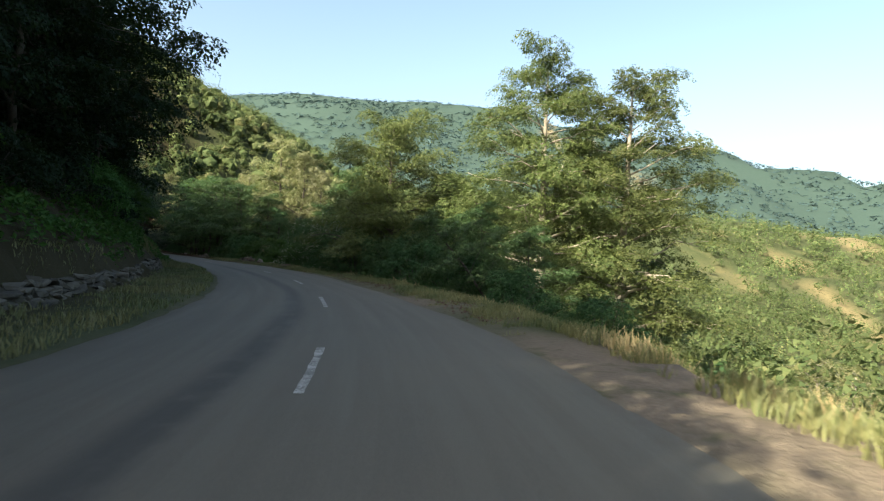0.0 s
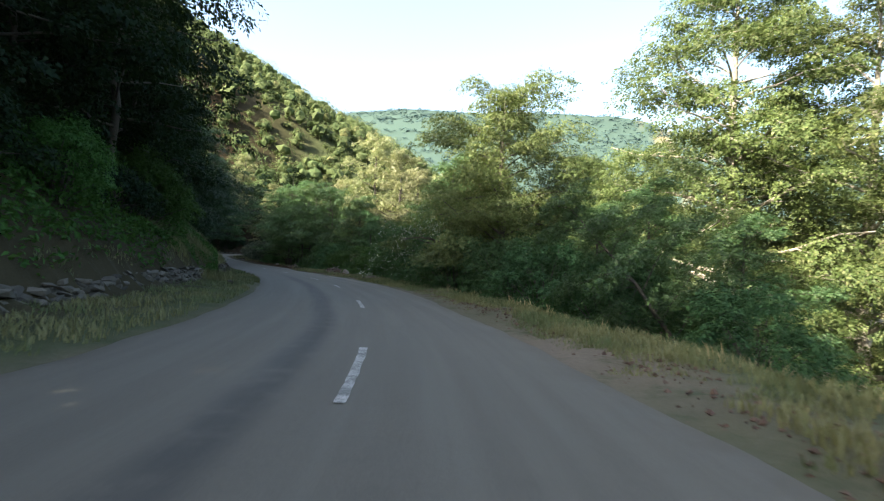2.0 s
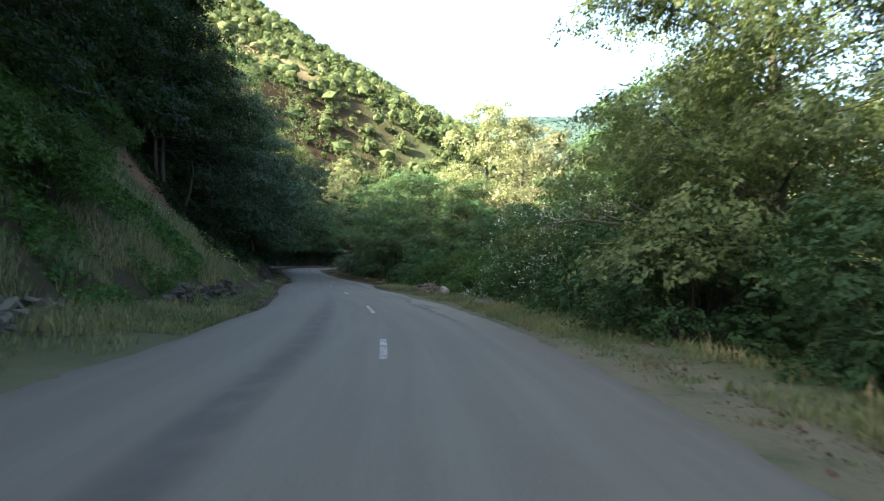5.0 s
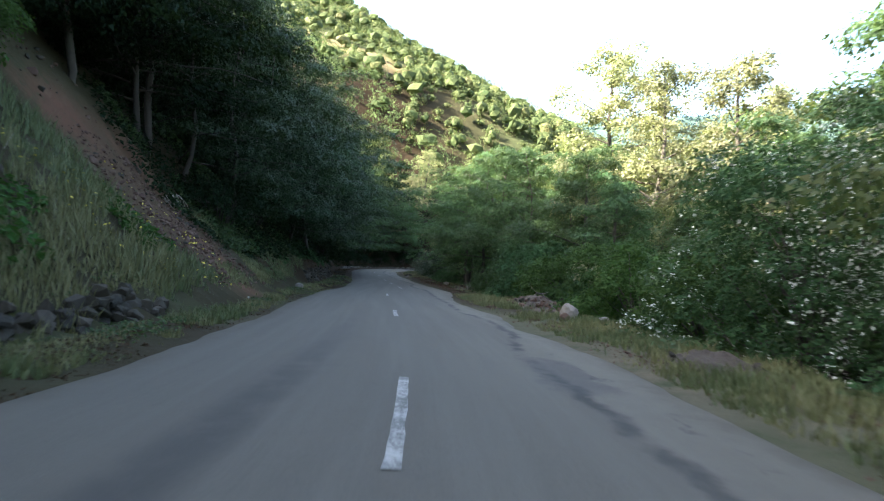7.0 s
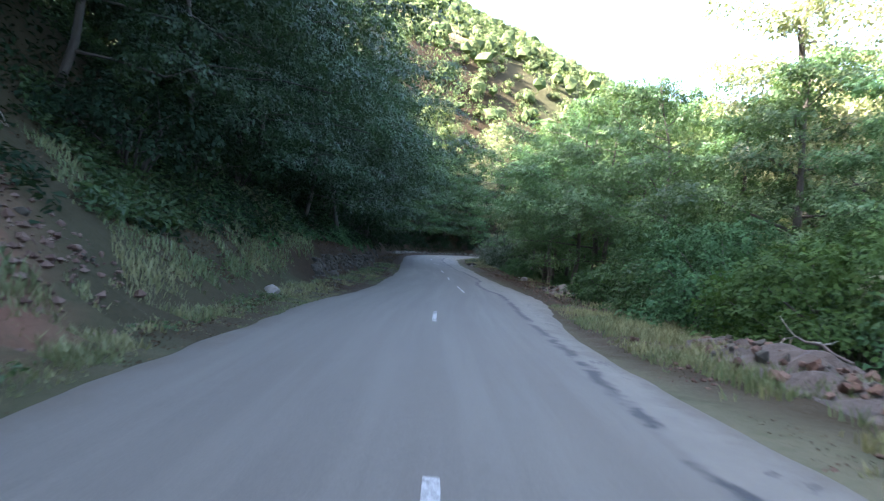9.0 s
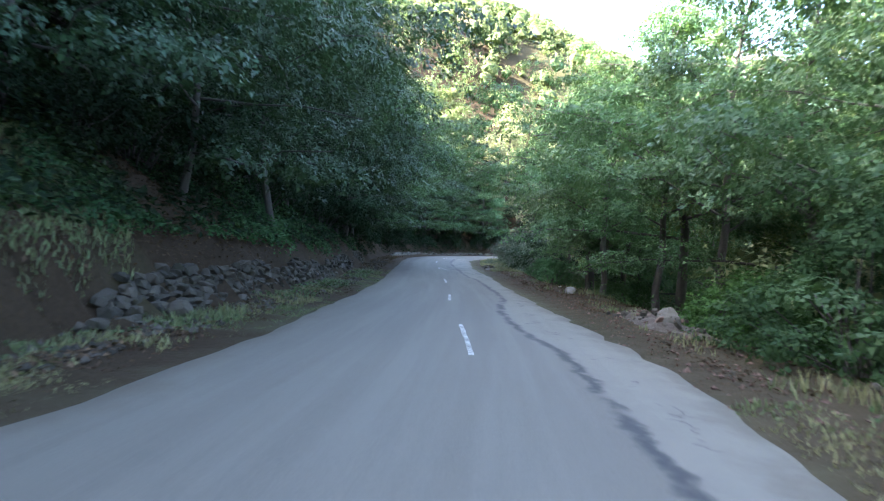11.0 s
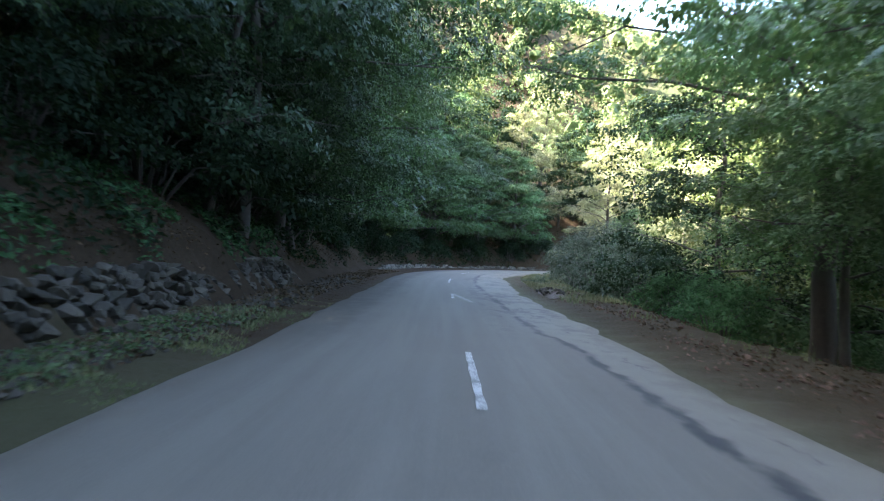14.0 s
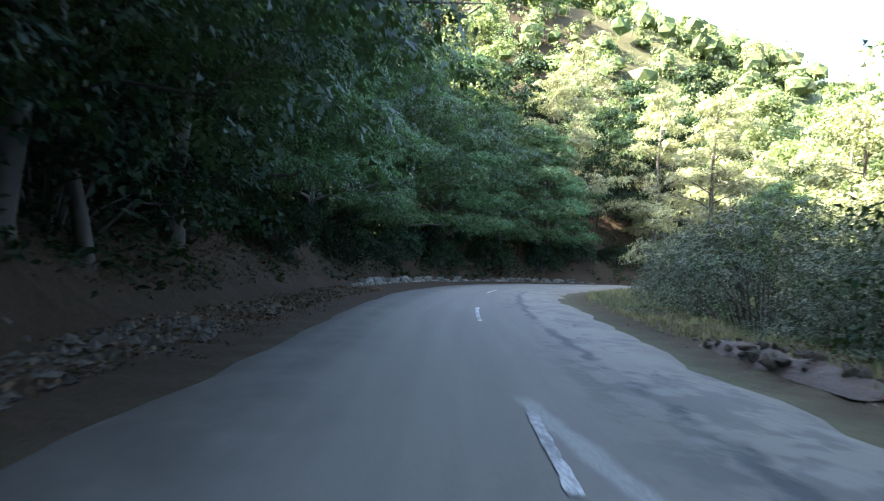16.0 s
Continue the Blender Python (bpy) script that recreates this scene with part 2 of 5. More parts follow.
    smear = mathn(nt, "MULTIPLY", span(nt, mathn(nt, "ABSOLUTE", mathn(nt, "ADD", bow, mathn(nt, "MULTIPLY", rim, 0.15))), 0.03, 0.11, 1.0, 0.0),
                  mathn(nt, "MULTIPLY", span(nt, v, 95.0, 95.6), span(nt, v, 97.7, 98.1, 1.0, 0.0)))
    c = mix(nt, mathn(nt, "MULTIPLY", smear, span(nt, grain, 0.35, 0.6, 0.1, 0.5)), c, (0.235, 0.24, 0.225))
    nt.links.new(c, bsdf.inputs["Base Color"])
    nt.links.new(span(nt, wear, 0.3, 0.7, 0.86, 0.78), bsdf.inputs["Roughness"])
    bsdf.inputs["Specular IOR Level"].default_value = 0.35
    h = mathn(nt, "SUBTRACT", mathn(nt, "MULTIPLY", grain, 0.4), mathn(nt, "ADD", crack, pit))
    bump(nt, bsdf, h, 0.5, 0.012)
    return mat


ASPHALT = asphalt_material()


def paint_material():
    mat, nt, bsdf = shader("worn_road_paint")
    p = world_place(nt)
    c = mix(nt, span(nt, mathn(nt, "ADD", mathn(nt, "MULTIPLY", noise_tex(nt, 34.0, 5, 0.75, p), 0.6), mathn(nt, "MULTIPLY", noise_tex(nt, 3.0, 3, 0.6, p), 0.4)), 0.42, 0.58), (0.085, 0.084, 0.080), (0.29, 0.29, 0.275))
    nt.links.new(c, bsdf.inputs["Base Color"])
    bsdf.inputs["Roughness"].default_value = 0.75
    return mat


PAINT = paint_material()


def ground_material():
    """Meadow, earth and litter, mixed by the masks that the ground mesh carries."""
    mat, nt, bsdf = shader("hillside_ground")
    p = world_place(nt)
    at = nt.nodes.new("ShaderNodeAttribute")
    at.attribute_name = "cover"
    m = nt.nodes.new("ShaderNodeSeparateColor")
    nt.links.new(at.outputs["Color"], m.inputs[0])
    big, mid, fine = noise_tex(nt, 0.12, 5, 0.6, p), noise_tex(nt, 1.4, 6, 0.65, p), noise_tex(nt, 14.0, 5, 0.7, p)
    c = mix(nt, mid, (0.026, 0.036, 0.016), (0.056, 0.068, 0.032))
    c = mix(nt, span(nt, big, 0.5, 0.68, 0, 0.45), c, (0.10, 0.096, 0.05))
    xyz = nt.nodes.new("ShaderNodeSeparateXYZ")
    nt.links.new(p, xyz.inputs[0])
    # far ground tinted blue-green: distance haze put into its colour
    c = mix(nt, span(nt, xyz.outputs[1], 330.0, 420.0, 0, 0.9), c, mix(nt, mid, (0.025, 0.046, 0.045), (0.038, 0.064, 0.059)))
    earth = mix(nt, fine, (0.056, 0.027, 0.017), (0.140, 0.073, 0.048))
    earth = mix(nt, span(nt, mid, 0.55, 0.75, 0, 0.35), earth, (0.156, 0.101, 0.074))
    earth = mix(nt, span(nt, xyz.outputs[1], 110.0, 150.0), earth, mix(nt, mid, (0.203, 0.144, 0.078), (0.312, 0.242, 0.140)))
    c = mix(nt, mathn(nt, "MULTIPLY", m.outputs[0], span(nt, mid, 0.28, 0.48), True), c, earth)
    gravel = mix(nt, fine, (0.060, 0.049, 0.039), (0.185, 0.152, 0.120))
    c = mix(nt, mathn(nt, "MULTIPLY", m.outputs[1], span(nt, mid, 0.25, 0.5), True), c, gravel)
    # brown leaf litter, darkened far below its own tone to hold bank shade
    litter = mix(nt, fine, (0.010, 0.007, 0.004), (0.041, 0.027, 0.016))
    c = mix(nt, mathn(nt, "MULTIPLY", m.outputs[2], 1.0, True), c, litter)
    nt.links.new(c, bsdf.inputs["Base Color"])
    bsdf.inputs["Roughness"].default_value = 0.95
    bsdf.inputs["Specular IOR Level"].default_value = 0.1
    bump(nt, bsdf, mathn(nt, "ADD", mathn(nt, "MULTIPLY", fine, 0.3), mid), 0.8, 0.10)
    return mat


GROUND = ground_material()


def blade_material(name, a, b):
    mat, nt, bsdf = shader(name)
    geo = nt.nodes.new("ShaderNodeNewGeometry")
    patch = span(nt, noise_tex(nt, 0.35, 3, 0.6, geo.outputs["Position"]), 0.42, 0.60)
    f = mathn(nt, "ADD", mathn(nt, "MULTIPLY", patch, 0.6), mathn(nt, "MULTIPLY", geo.outputs["Random Per Island"], 0.4))
    nt.links.new(mix(nt, f, a, b), bsdf.inputs["Base Color"])
    bsdf.inputs["Roughness"].default_value = 0.7
    return mat


BLADE_GREEN = blade_material("green_grass", (0.047, 0.076, 0.022), (0.133, 0.125, 0.051))
BLADE_DRY = blade_material("dry_grass", (0.199, 0.158, 0.0758), (0.292, 0.24, 0.129))


# ---- the line of the road ----
CENTRE = [(2, -260), (2, -60), (2, -20), (1.7, -8), (0.95, 0), (-0.48, 9.63), (-2.77, 18.33), (-6.08, 26.7), (-10.2, 34.7), (-14.6, 41.6),
          (-19.87, 48.63), (-25.4, 55.7), (-29.9, 62.1), (-35.05, 68.9), (-40.8, 75.8), (-47.0, 82.95), (-53.0, 90.1), (-58.2, 98.2),
          (-60.6, 106.8), (-59.6, 115.5), (-55.5, 123.5), (-47, 131), (-32, 139), (0, 150), (80, 185), (240, 260)]


def spline(points, step=0.4):
    """A smooth line through the points, in even steps."""
    pts = np.array(points, float)
    pts = np.vstack([2 * pts[0] - pts[1], pts, 2 * pts[-1] - pts[-2]])
    out = []
    for i in range(1, len(pts) - 2):
        p0, p1, p2, p3 = pts[i - 1:i + 3]
        k0, k1, k2 = (np.linalg.norm(b - a) ** 0.5 for a, b in ((p0, p1), (p1, p2), (p2, p3)))
        m1 = p2 - p1 + k1 * ((p1 - p0) / k0 - (p2 - p0) / (k0 + k1))
        m2 = p2 - p1 + k1 * ((p3 - p2) / k2 - (p3 - p1) / (k1 + k2))
        t = np.linspace(0, 1, 60, endpoint=False)[:, None]
        out.append((2 * t**3 - 3 * t**2 + 1) * p1 + (t**3 - 2 * t**2 + t) * m1 + (3 * t**2 - 2 * t**3) * p2 + (t**3 - t**2) * m2)
    line = np.vstack(out + [pts[-2:-1]])
    length = np.concatenate([[0], np.cumsum(np.linalg.norm(np.diff(line, axis=0), axis=1))])
    at = np.arange(0, length[-1], step)
    return np.stack([np.interp(at, length, line[:, k]) for k in (0, 1)], 1)


LINE = spline(CENTRE)
STEP = 0.4
S0 = STEP * np.argmin(np.abs(LINE[:, 1]))  # s is 0 where the line crosses y = 0
TANGENT = np.gradient(LINE, axis=0)
TANGENT /= np.linalg.norm(TANGENT, axis=1)[:, None]


def road_z(s):
    return 0.022 * np.clip(np.asarray(s, float) - 88.0, 0, 45)


def at_road(s, d):
    """World x, y at s metres along the road's middle line and d metres to the right of it."""
    f = (np.asarray(s, float) + S0) / STEP
    i = np.arange(len(LINE))
    x, y = np.interp(f, i, LINE[:, 0]), np.interp(f, i, LINE[:, 1])
    tx, ty = np.interp(f, i, TANGENT[:, 0]), np.interp(f, i, TANGENT[:, 1])
    return x + d * ty, y - d * tx


def road_coords(x, y):
    """s and signed d (right positive) of world places."""
    x, y = np.atleast_1d(np.asarray(x, float)), np.atleast_1d(np.asarray(y, float))
    s, d = np.empty(len(x)), np.empty(len(x))
    coarse = LINE[::5]
    for k in range(0, len(x), 20000):
        px, py = x[k:k + 20000], y[k:k + 20000]
        i = np.argmin((px[:, None] - coarse[:, 0]) ** 2 + (py[:, None] - coarse[:, 1]) ** 2, 1) * 5
        best = np.full(len(px), 1e18)
        bi = i.copy()
        for o in range(-5, 6):
            j = np.clip(i + o, 0, len(LINE) - 1)
            q = (px - LINE[j, 0]) ** 2 + (py - LINE[j, 1]) ** 2
            bi, best = np.where(q < best, j, bi), np.minimum(best, q)
        rx, ry = px - LINE[bi, 0], py - LINE[bi, 1]
        along = np.clip(rx * TANGENT[bi, 0] + ry * TANGENT[bi, 1], -0.4, 0.4)
        side = rx * TANGENT[bi, 1] - ry * TANGENT[bi, 0]
        s[k:k + 20000] = bi * STEP - S0 + along
        d[k:k + 20000] = np.sign(side + 1e-9) * np.sqrt(np.maximum(best - along**2, 0))
    return s, d


def smooth(x, lo, hi):
    t = np.clip((x - lo) / (hi - lo), 0, 1)
    return t * t * (3 - 2 * t)


def value_noise(x, y, scale, seed=0):
    """Smooth noise between -1 and 1 on the plane."""
    x, y = x / scale, y / scale
    xi, yi = np.floor(x), np.floor(y)
    fx, fy = x - xi, y - yi
    fx, fy = fx * fx * (3 - 2 * fx), fy * fy * (3 - 2 * fy)

    def h(a, b):
        v = np.sin(a * 127.1 + b * 311.7 + seed * 74.7) * 43758.5453
        return 2 * (v - np.floor(v)) - 1

    return (h(xi, yi) * (1 - fx) + h(xi + 1, yi) * fx) * (1 - fy) + (h(xi, yi + 1) * (1 - fx) + h(xi + 1, yi + 1) * fx) * fy


def ridge(x, y, points, slope):
    """Height of a ridge that falls off to both sides of a line of (x, y, z)."""
    best = np.full(len(x), -1e9)
    for (ax, ay, az), (bx, by, bz) in zip(points, points[1:]):
        t = np.clip(((x - ax) * (bx - ax) + (y - ay) * (by - ay)) / ((bx - ax) ** 2 + (by - ay) ** 2), 0, 1)
        q = np.hypot(x - ax - t * (bx - ax), y - ay - t * (by - ay))
        best = np.maximum(best, az + t * (bz - az) - slope * q)
    return best


SPUR = [(-460, 150, 270), (-200, 215, 118), (-164, 222, 95), (-124, 226, 69), (-96, 240, 47), (-60, 258, 22), (-15, 285, -8)]
FAR_RIDGE = [(-900, 900, 310), (-470, 1010, 275), (-200, 1080, 288), (60, 1080, 272), (230, 1010, 220), (420, 930, 175), (640, 780, 118), (900, 560, 85), (1200, 300, 100)]
FAR_RIDGE_BACK = [(-1800, 1500, 420), (0, 2400, 400), (1800, 1900, 190), (2600, 700, 170)]
KNOLL = [(75, 260, 20), (105, 245, 25), (135, 215, 12), (170, 170, -8)]


def terrain(x, y):
    shape = np.shape(x)
    x, y = np.ravel(np.asarray(x, float)), np.ravel(np.asarray(y, float))
    s, d = road_coords(x, y)
    zr = road_z(s)
    # hillside to the left
    cut = np.interp(s, [-20, 6, 10, 20, 34, 39, 42, 44, 52, 64, 68, 98, 104, 125], [5.2, 5.2, 5.5, 5.8, 5.85, 5.4, 5.1, 4.6, 3.7, 3.8, 4.25, 4.6, 4.7, 4.9]) + 0.12 * value_noise(x, y, 3.0, 3)
    t = np.maximum(-d - cut, 0)
    walled = np.maximum(smooth(s, 5, 8) * (1 - smooth(s, 39, 42)), smooth(s, 66, 69) * (1 - smooth(s, 98, 102)))
    talus = smooth(s, 48, 53) * (1 - smooth(s, 62, 66))
    step = (0.62 * walled + 0.18) * smooth(t, 0.0, 0.45)
    steep = 0.72 + 0.28 * smooth(s, 38, 46) * (1 - smooth(s, 62, 72)) - 0.22 * talus * (1 - smooth(t, 3, 6))
    # unseen slope behind the start lowered to let sun reach the lay-by
    steep -= 0.10 * (1 - smooth(s, -9, -3))
    top = 70 - 62 * smooth(s, 92, 124) - 40 * (1 - smooth(s, -12, -4))
    left = step + steep * np.minimum(t, 12) + np.minimum((0.66 - 0.14 * smooth(s, 28, 44) - 0.16 * smooth(s, 58, 72)) * np.maximum(t - 12, 0), top)
    left *= 1 + 0.12 * value_noise(x, y, 11.0, 5) * smooth(t, 2, 10)
    left += 0.22 * value_noise(x, y, 1.6, 6) * smooth(t, 0.6, 2.5)
    # slope into the valley on the right
    u = np.maximum(d - 4.9 - 0.6 * value_noise(x, y, 6.0, 8), 0)
    right = -26 * (1 - np.exp(-0.55 * u / 26)) * (1 + 0.15 * value_noise(x, y, 12.0, 9) * smooth(u, 2, 12))
    near = zr + np.where(d < 0, left, right) + 0.05 * value_noise(x, y, 0.9, 1) * smooth(np.abs(d), 3.0, 4.2)
    near -= 0.08 * (1 - smooth(np.abs(d), 2.8, 3.35))
    rough = 5 * value_noise(x, y, 60.0, 11) + 2.2 * value_noise(x, y, 23.0, 12)
    spur = ridge(x, y, SPUR, 0.62) + 0.5 * rough * smooth(y, 90, 170)
    far = ridge(x, y, FAR_RIDGE, 0.42) + 14 * value_noise(x, y, 210.0, 14) + rough
    back = ridge(x, y, FAR_RIDGE_BACK, 0.36) + 20 * value_noise(x, y, 300.0, 15)
    knoll = ridge(x, y, KNOLL, 0.5) + 0.6 * rough
    reach = smooth(np.abs(d), 25, 60)
    hills = np.maximum.reduce([spur, far, back, knoll, np.full(len(x), -60.0)])
    z = np.where(hills > near, near + (hills - near) * reach, near)
    return z.reshape(shape)


def ground_z(x, y):
    return float(terrain(np.array([x]), np.array([y]))[0])


# ---- mesh helpers ----
def mesh_of(name, verts, faces, mat, smooth_faces=False):
    me = bpy.data.meshes.new(name)
    me.from_pydata([tuple(v) for v in verts] if not isinstance(verts, np.ndarray) else verts.tolist(), [], faces if isinstance(faces, list) else faces.tolist())
    me.materials.append(mat)
    if smooth_faces:
        me.polygons.foreach_set("use_smooth", [True] * len(me.polygons))
    me.update()
    return me


def part_mesh(name, me, parent, label="", m=None):
    ob = new(name, me)
    ob.parent = parent
    if m is not None:
        ob.matrix_basis = m
    if label:
        ob["label"] = label
    return ob


def thing(name, label, category, group="", m=None):
    ob = tagged(new(name), label, category, group)
    if m is not None:
        ob.matrix_basis = m
    return ob


def tube(store, pts, radii, n=6):
    """Adds a tapered tube along pts to store (verts, faces)."""
    verts, faces = store
    pts = np.asarray(pts, float)
    base = len(verts)
    for i, (p, r) in enumerate(zip(pts, radii)):
        ax = pts[min(i + 1, len(pts) - 1)] - pts[max(i - 1, 0)]
        ax = ax / (np.linalg.norm(ax) + 1e-9)
        side = np.cross(ax, (0.31, 0.95, 0.05))
        side /= np.linalg.norm(side) + 1e-9
        up = np.cross(ax, side)
        for k in range(n):
            a = 2 * math.pi * k / n
            verts.append(p + r * (math.cos(a) * side + math.sin(a) * up))
    for i in range(len(pts) - 1):
        for k in range(n):
            a, b = base + i * n + k, base + i * n + (k + 1) % n
            faces.append((a, b, b + n, a + n))
    faces.append(tuple(base + (len(pts) - 1) * n + k for k in range(n)))


def leaf_cards(rng, centres, normals, size, fold=0.25, slim=0.55):
    """Folded, pointed leaf sprays at the centres: verts and triangles."""
    n = len(centres)
    normals = normals / (np.linalg.norm(normals, axis=1)[:, None] + 1e-9)
    r = rng.normal(size=(n, 3))
    along = np.cross(normals, r)
    along /= np.linalg.norm(along, axis=1)[:, None] + 1e-9
    side = np.cross(normals, along)
    l = (size * rng.uniform(0.65, 1.35, n))[:, None]
    base, tip = centres - along * l * 0.5, centres + along * l * 0.5
    mid = centres + normals * l * fold * 0.5 - along * l * 0.08
    a, b = mid + side * l * slim * 0.5, mid - side * l * slim * 0.5
    verts = np.stack([base, a, tip, b], 1).reshape(-1, 3)
    i = 4 * np.arange(n)[:, None]
    faces = np.concatenate([i + [0, 1, 2], i + [0, 2, 3]], 1).reshape(-1, 3)
    return verts, faces


def sprays(rng, centres, normals, outward, size, leaves=5, slim=0.5, folded=False):
    """Leafy twig ends: each a fan of pointed, folded leaves lying across its normal and growing outward."""
    n = len(centres)
    normals = normals / (np.linalg.norm(normals, axis=1)[:, None] + 1e-9)
    axis_ = outward - normals * np.sum(outward * normals, 1)[:, None]
    axis_ /= np.linalg.norm(axis_, axis=1)[:, None] + 1e-9
    side = np.cross(normals, axis_)
    size = (size * rng.uniform(0.75, 1.3, n))[:, None]
    verts = np.empty((n, leaves, 4, 3))
    for k in range(leaves):
        f = k / max(leaves - 1, 1)
        turn = (0.95 - 0.75 * f) * (1 if k % 2 else -1) * rng.uniform(0.7, 1.3, n)[:, None] + (0.0 if k < leaves - 1 else rng.normal(0, 0.15, n)[:, None])
        way = axis_ * np.cos(turn) + side * np.sin(turn) + normals * rng.normal(-0.15, 0.34, n)[:, None]
        across = side * np.cos(turn) - axis_ * np.sin(turn) + normals * rng.normal(0, 0.42, n)[:, None]
        l = size * rng.uniform(0.75, 1.2, n)[:, None]
        foot = centres + axis_ * size * (f - 0.5) * 1.25 - normals * size * 0.12 * f
        belly = foot + way * l * 0.45 - normals * l * 0.06
        verts[:, k, 0], verts[:, k, 2] = foot, foot + way * l - normals * l * 0.10
        verts[:, k, 1], verts[:, k, 3] = belly + across * l * slim * 0.5, belly - across * l * slim * 0.5
    if not folded:
        verts[:, :, 1] += 0.6 * (verts[:, :, 0] - verts[:, :, 1]) * 0.5
        verts = verts[:, :, 1:]
        return verts.reshape(-1, 3), np.arange(n * leaves * 3).reshape(-1, 3)
    i = 4 * np.arange(n * leaves)[:, None]
    faces = np.concatenate([i + [0, 1, 2], i + [0, 2, 3]], 1).reshape(-1, 3)
    return verts.reshape(-1, 3), faces


def shell_foliage(rng, pad_c, pad_r, pad_out, count, flat, hang=0.22):
    """Sprays over the upper skins of the clumps, like shingles, thinner beneath."""
    which = rng.choice(len(pad_c), count, p=pad_r**2 / np.sum(pad_r**2))
    u = rng.normal(size=(count, 3))
    u /= np.linalg.norm(u, axis=1)[:, None]
    u[:, 2] = np.where(rng.uniform(0, 1, count) < 0.78, np.abs(u[:, 2]), u[:, 2])
    r = (0.45 + 0.6 * rng.uniform(0, 1, count) ** 0.6) * (1 + 0.22 * np.sin(5 * u[:, 0] + 7 * u[:, 1] + which))
    flatv = u * r[:, None] * (1, 1, flat)
    flatv[:, 2] -= hang * (flatv[:, 0] ** 2 + flatv[:, 1] ** 2)
    c = pad_c[which] + flatv * pad_r[which][:, None]
    nrm = np.column_stack([u[:, 0] * 0.55, u[:, 1] * 0.55, 0.25 + 0.6 * np.abs(u[:, 2])]) + rng.normal(0, 0.22, (count, 3))
    out = np.column_stack([u[:, 0], u[:, 1], np.full(count, -0.35)]) + 0.7 * pad_out[which] + rng.normal(0, 0.25, (count, 3))
    return c, nrm, out


def tree_meshes(seed, height, spread, trunk_r, crown_base, limbs, pads, count, leaf_size, leaf_mat, bark, lean=0.06, flat=0.5, top_taper=0.55, droop=0.0, pad_size=1.0, power=1.5, split=False, twigs=True, leaves=5, fork=0.0, folded=False):
    """Trunk (with limbs) and crown meshes of a broad-leaved tree whose foot is the origin."""
    rng = np.random.default_rng(seed)
    wood = ([], [])
    boughs = []
    pad_c, pad_r, pad_out = [], [], []
    n = 11
    zs = np.linspace(-0.9, height * 0.96, n)
    wobble = np.cumsum(rng.normal(0, lean * height / n, (n, 2)), 0)
    wobble -= wobble[2]
    pts = np.column_stack([wobble[:, 0], wobble[:, 1], zs])
    rad = trunk_r * np.linspace(1.15, 0.10, n) ** 0.9
    tube(wood, pts, rad, 8)
    for k in range(limbs):
        f = (k + rng.uniform(0, 1)) / limbs
        z = crown_base + (height * 0.95 - crown_base) * f
        p0 = np.array([np.interp(z, zs, pts[:, 0]), np.interp(z, zs, pts[:, 1]), z])
        ang = k * 2.4 + rng.uniform(-0.6, 0.6)
        reach = spread * (1 - (1 - top_taper * 0.4) * f ** power) * rng.uniform(0.62, 1.15) * (0.55 + 0.45 * min(1, (f + 0.12) * 3))
        rise = (rng.uniform(0.05, 0.38) + 0.8 * max(0.0, f - 0.6)) * reach - droop * reach
        if k < 3 and fork:
            reach, rise = reach * 1.05, fork * reach
        q = np.linspace(0, 1, 5)[:, None]
        out = np.array([math.cos(ang), math.sin(ang), 0])
        limb = p0 + out * reach * q + np.array([0, 0, 1]) * rise * np.sin(q * 1.6) + rng.normal(0, 0.05 * reach, (5, 3)) * q
        r0 = max(0.02, np.interp(z, zs, rad) * (0.62 if k < 3 and fork else 0.42))
        bough = ([], []) if split else wood
        if split:
            boughs.append(bough)
        tube(bough, limb, r0 * np.linspace(1, 0.22, 5), 5)
        for j in range(pads):
            w = 0.26 + 0.74 * (j + rng.uniform(0, 1)) / pads
            c0 = np.array([np.interp(w, q[:, 0], limb[:, k2]) for k2 in range(3)])
            jit = rng.normal(0, 1, 3) * np.array([0.16, 0.16, 0.07]) * reach
            tip = c0 + jit + out * 0.1 * reach
            if twigs:
                tube(bough, [c0, (c0 + tip) / 2 + rng.normal(0, 0.04, 3), tip], [r0 * 0.3, r0 * 0.2, 0.008], 3)
            pad_c.append(tip)
            pad_r.append(pad_size * (0.11 * reach + 0.05 * spread + 0.22) * rng.uniform(0.7, 1.35))
            pad_out.append(out)
    for k in range(4):
        a = 1.57 * k + rng.uniform(-0.5, 0.5)
        out = np.array([math.cos(a), math.sin(a), 0])
        pad_c.append(pts[-1 - k // 2] + out * 0.09 * spread + (0, 0, 0.02 * height * (k % 2)))
        pad_r.append(pad_size * (0.09 * spread + 0.2))
        pad_out.append(out)
    pad_c, pad_r, pad_out = np.array(pad_c), np.array(pad_r), np.array(pad_out)
    c, nrm, out = shell_foliage(rng, pad_c, pad_r, pad_out, count, flat)
    keep = c[:, 2] > 0.05 if crown_base > 1 else np.ones(count, bool)
    v, f = sprays(rng, c[keep], nrm[keep], out[keep], leaf_size, leaves, 0.62, folded)
    return mesh_of("trunk", wood[0], wood[1], bark, True), mesh_of("crown", v, f, leaf_mat), [mesh_of("limb", q[0], q[1], bark, True) for q in boughs]


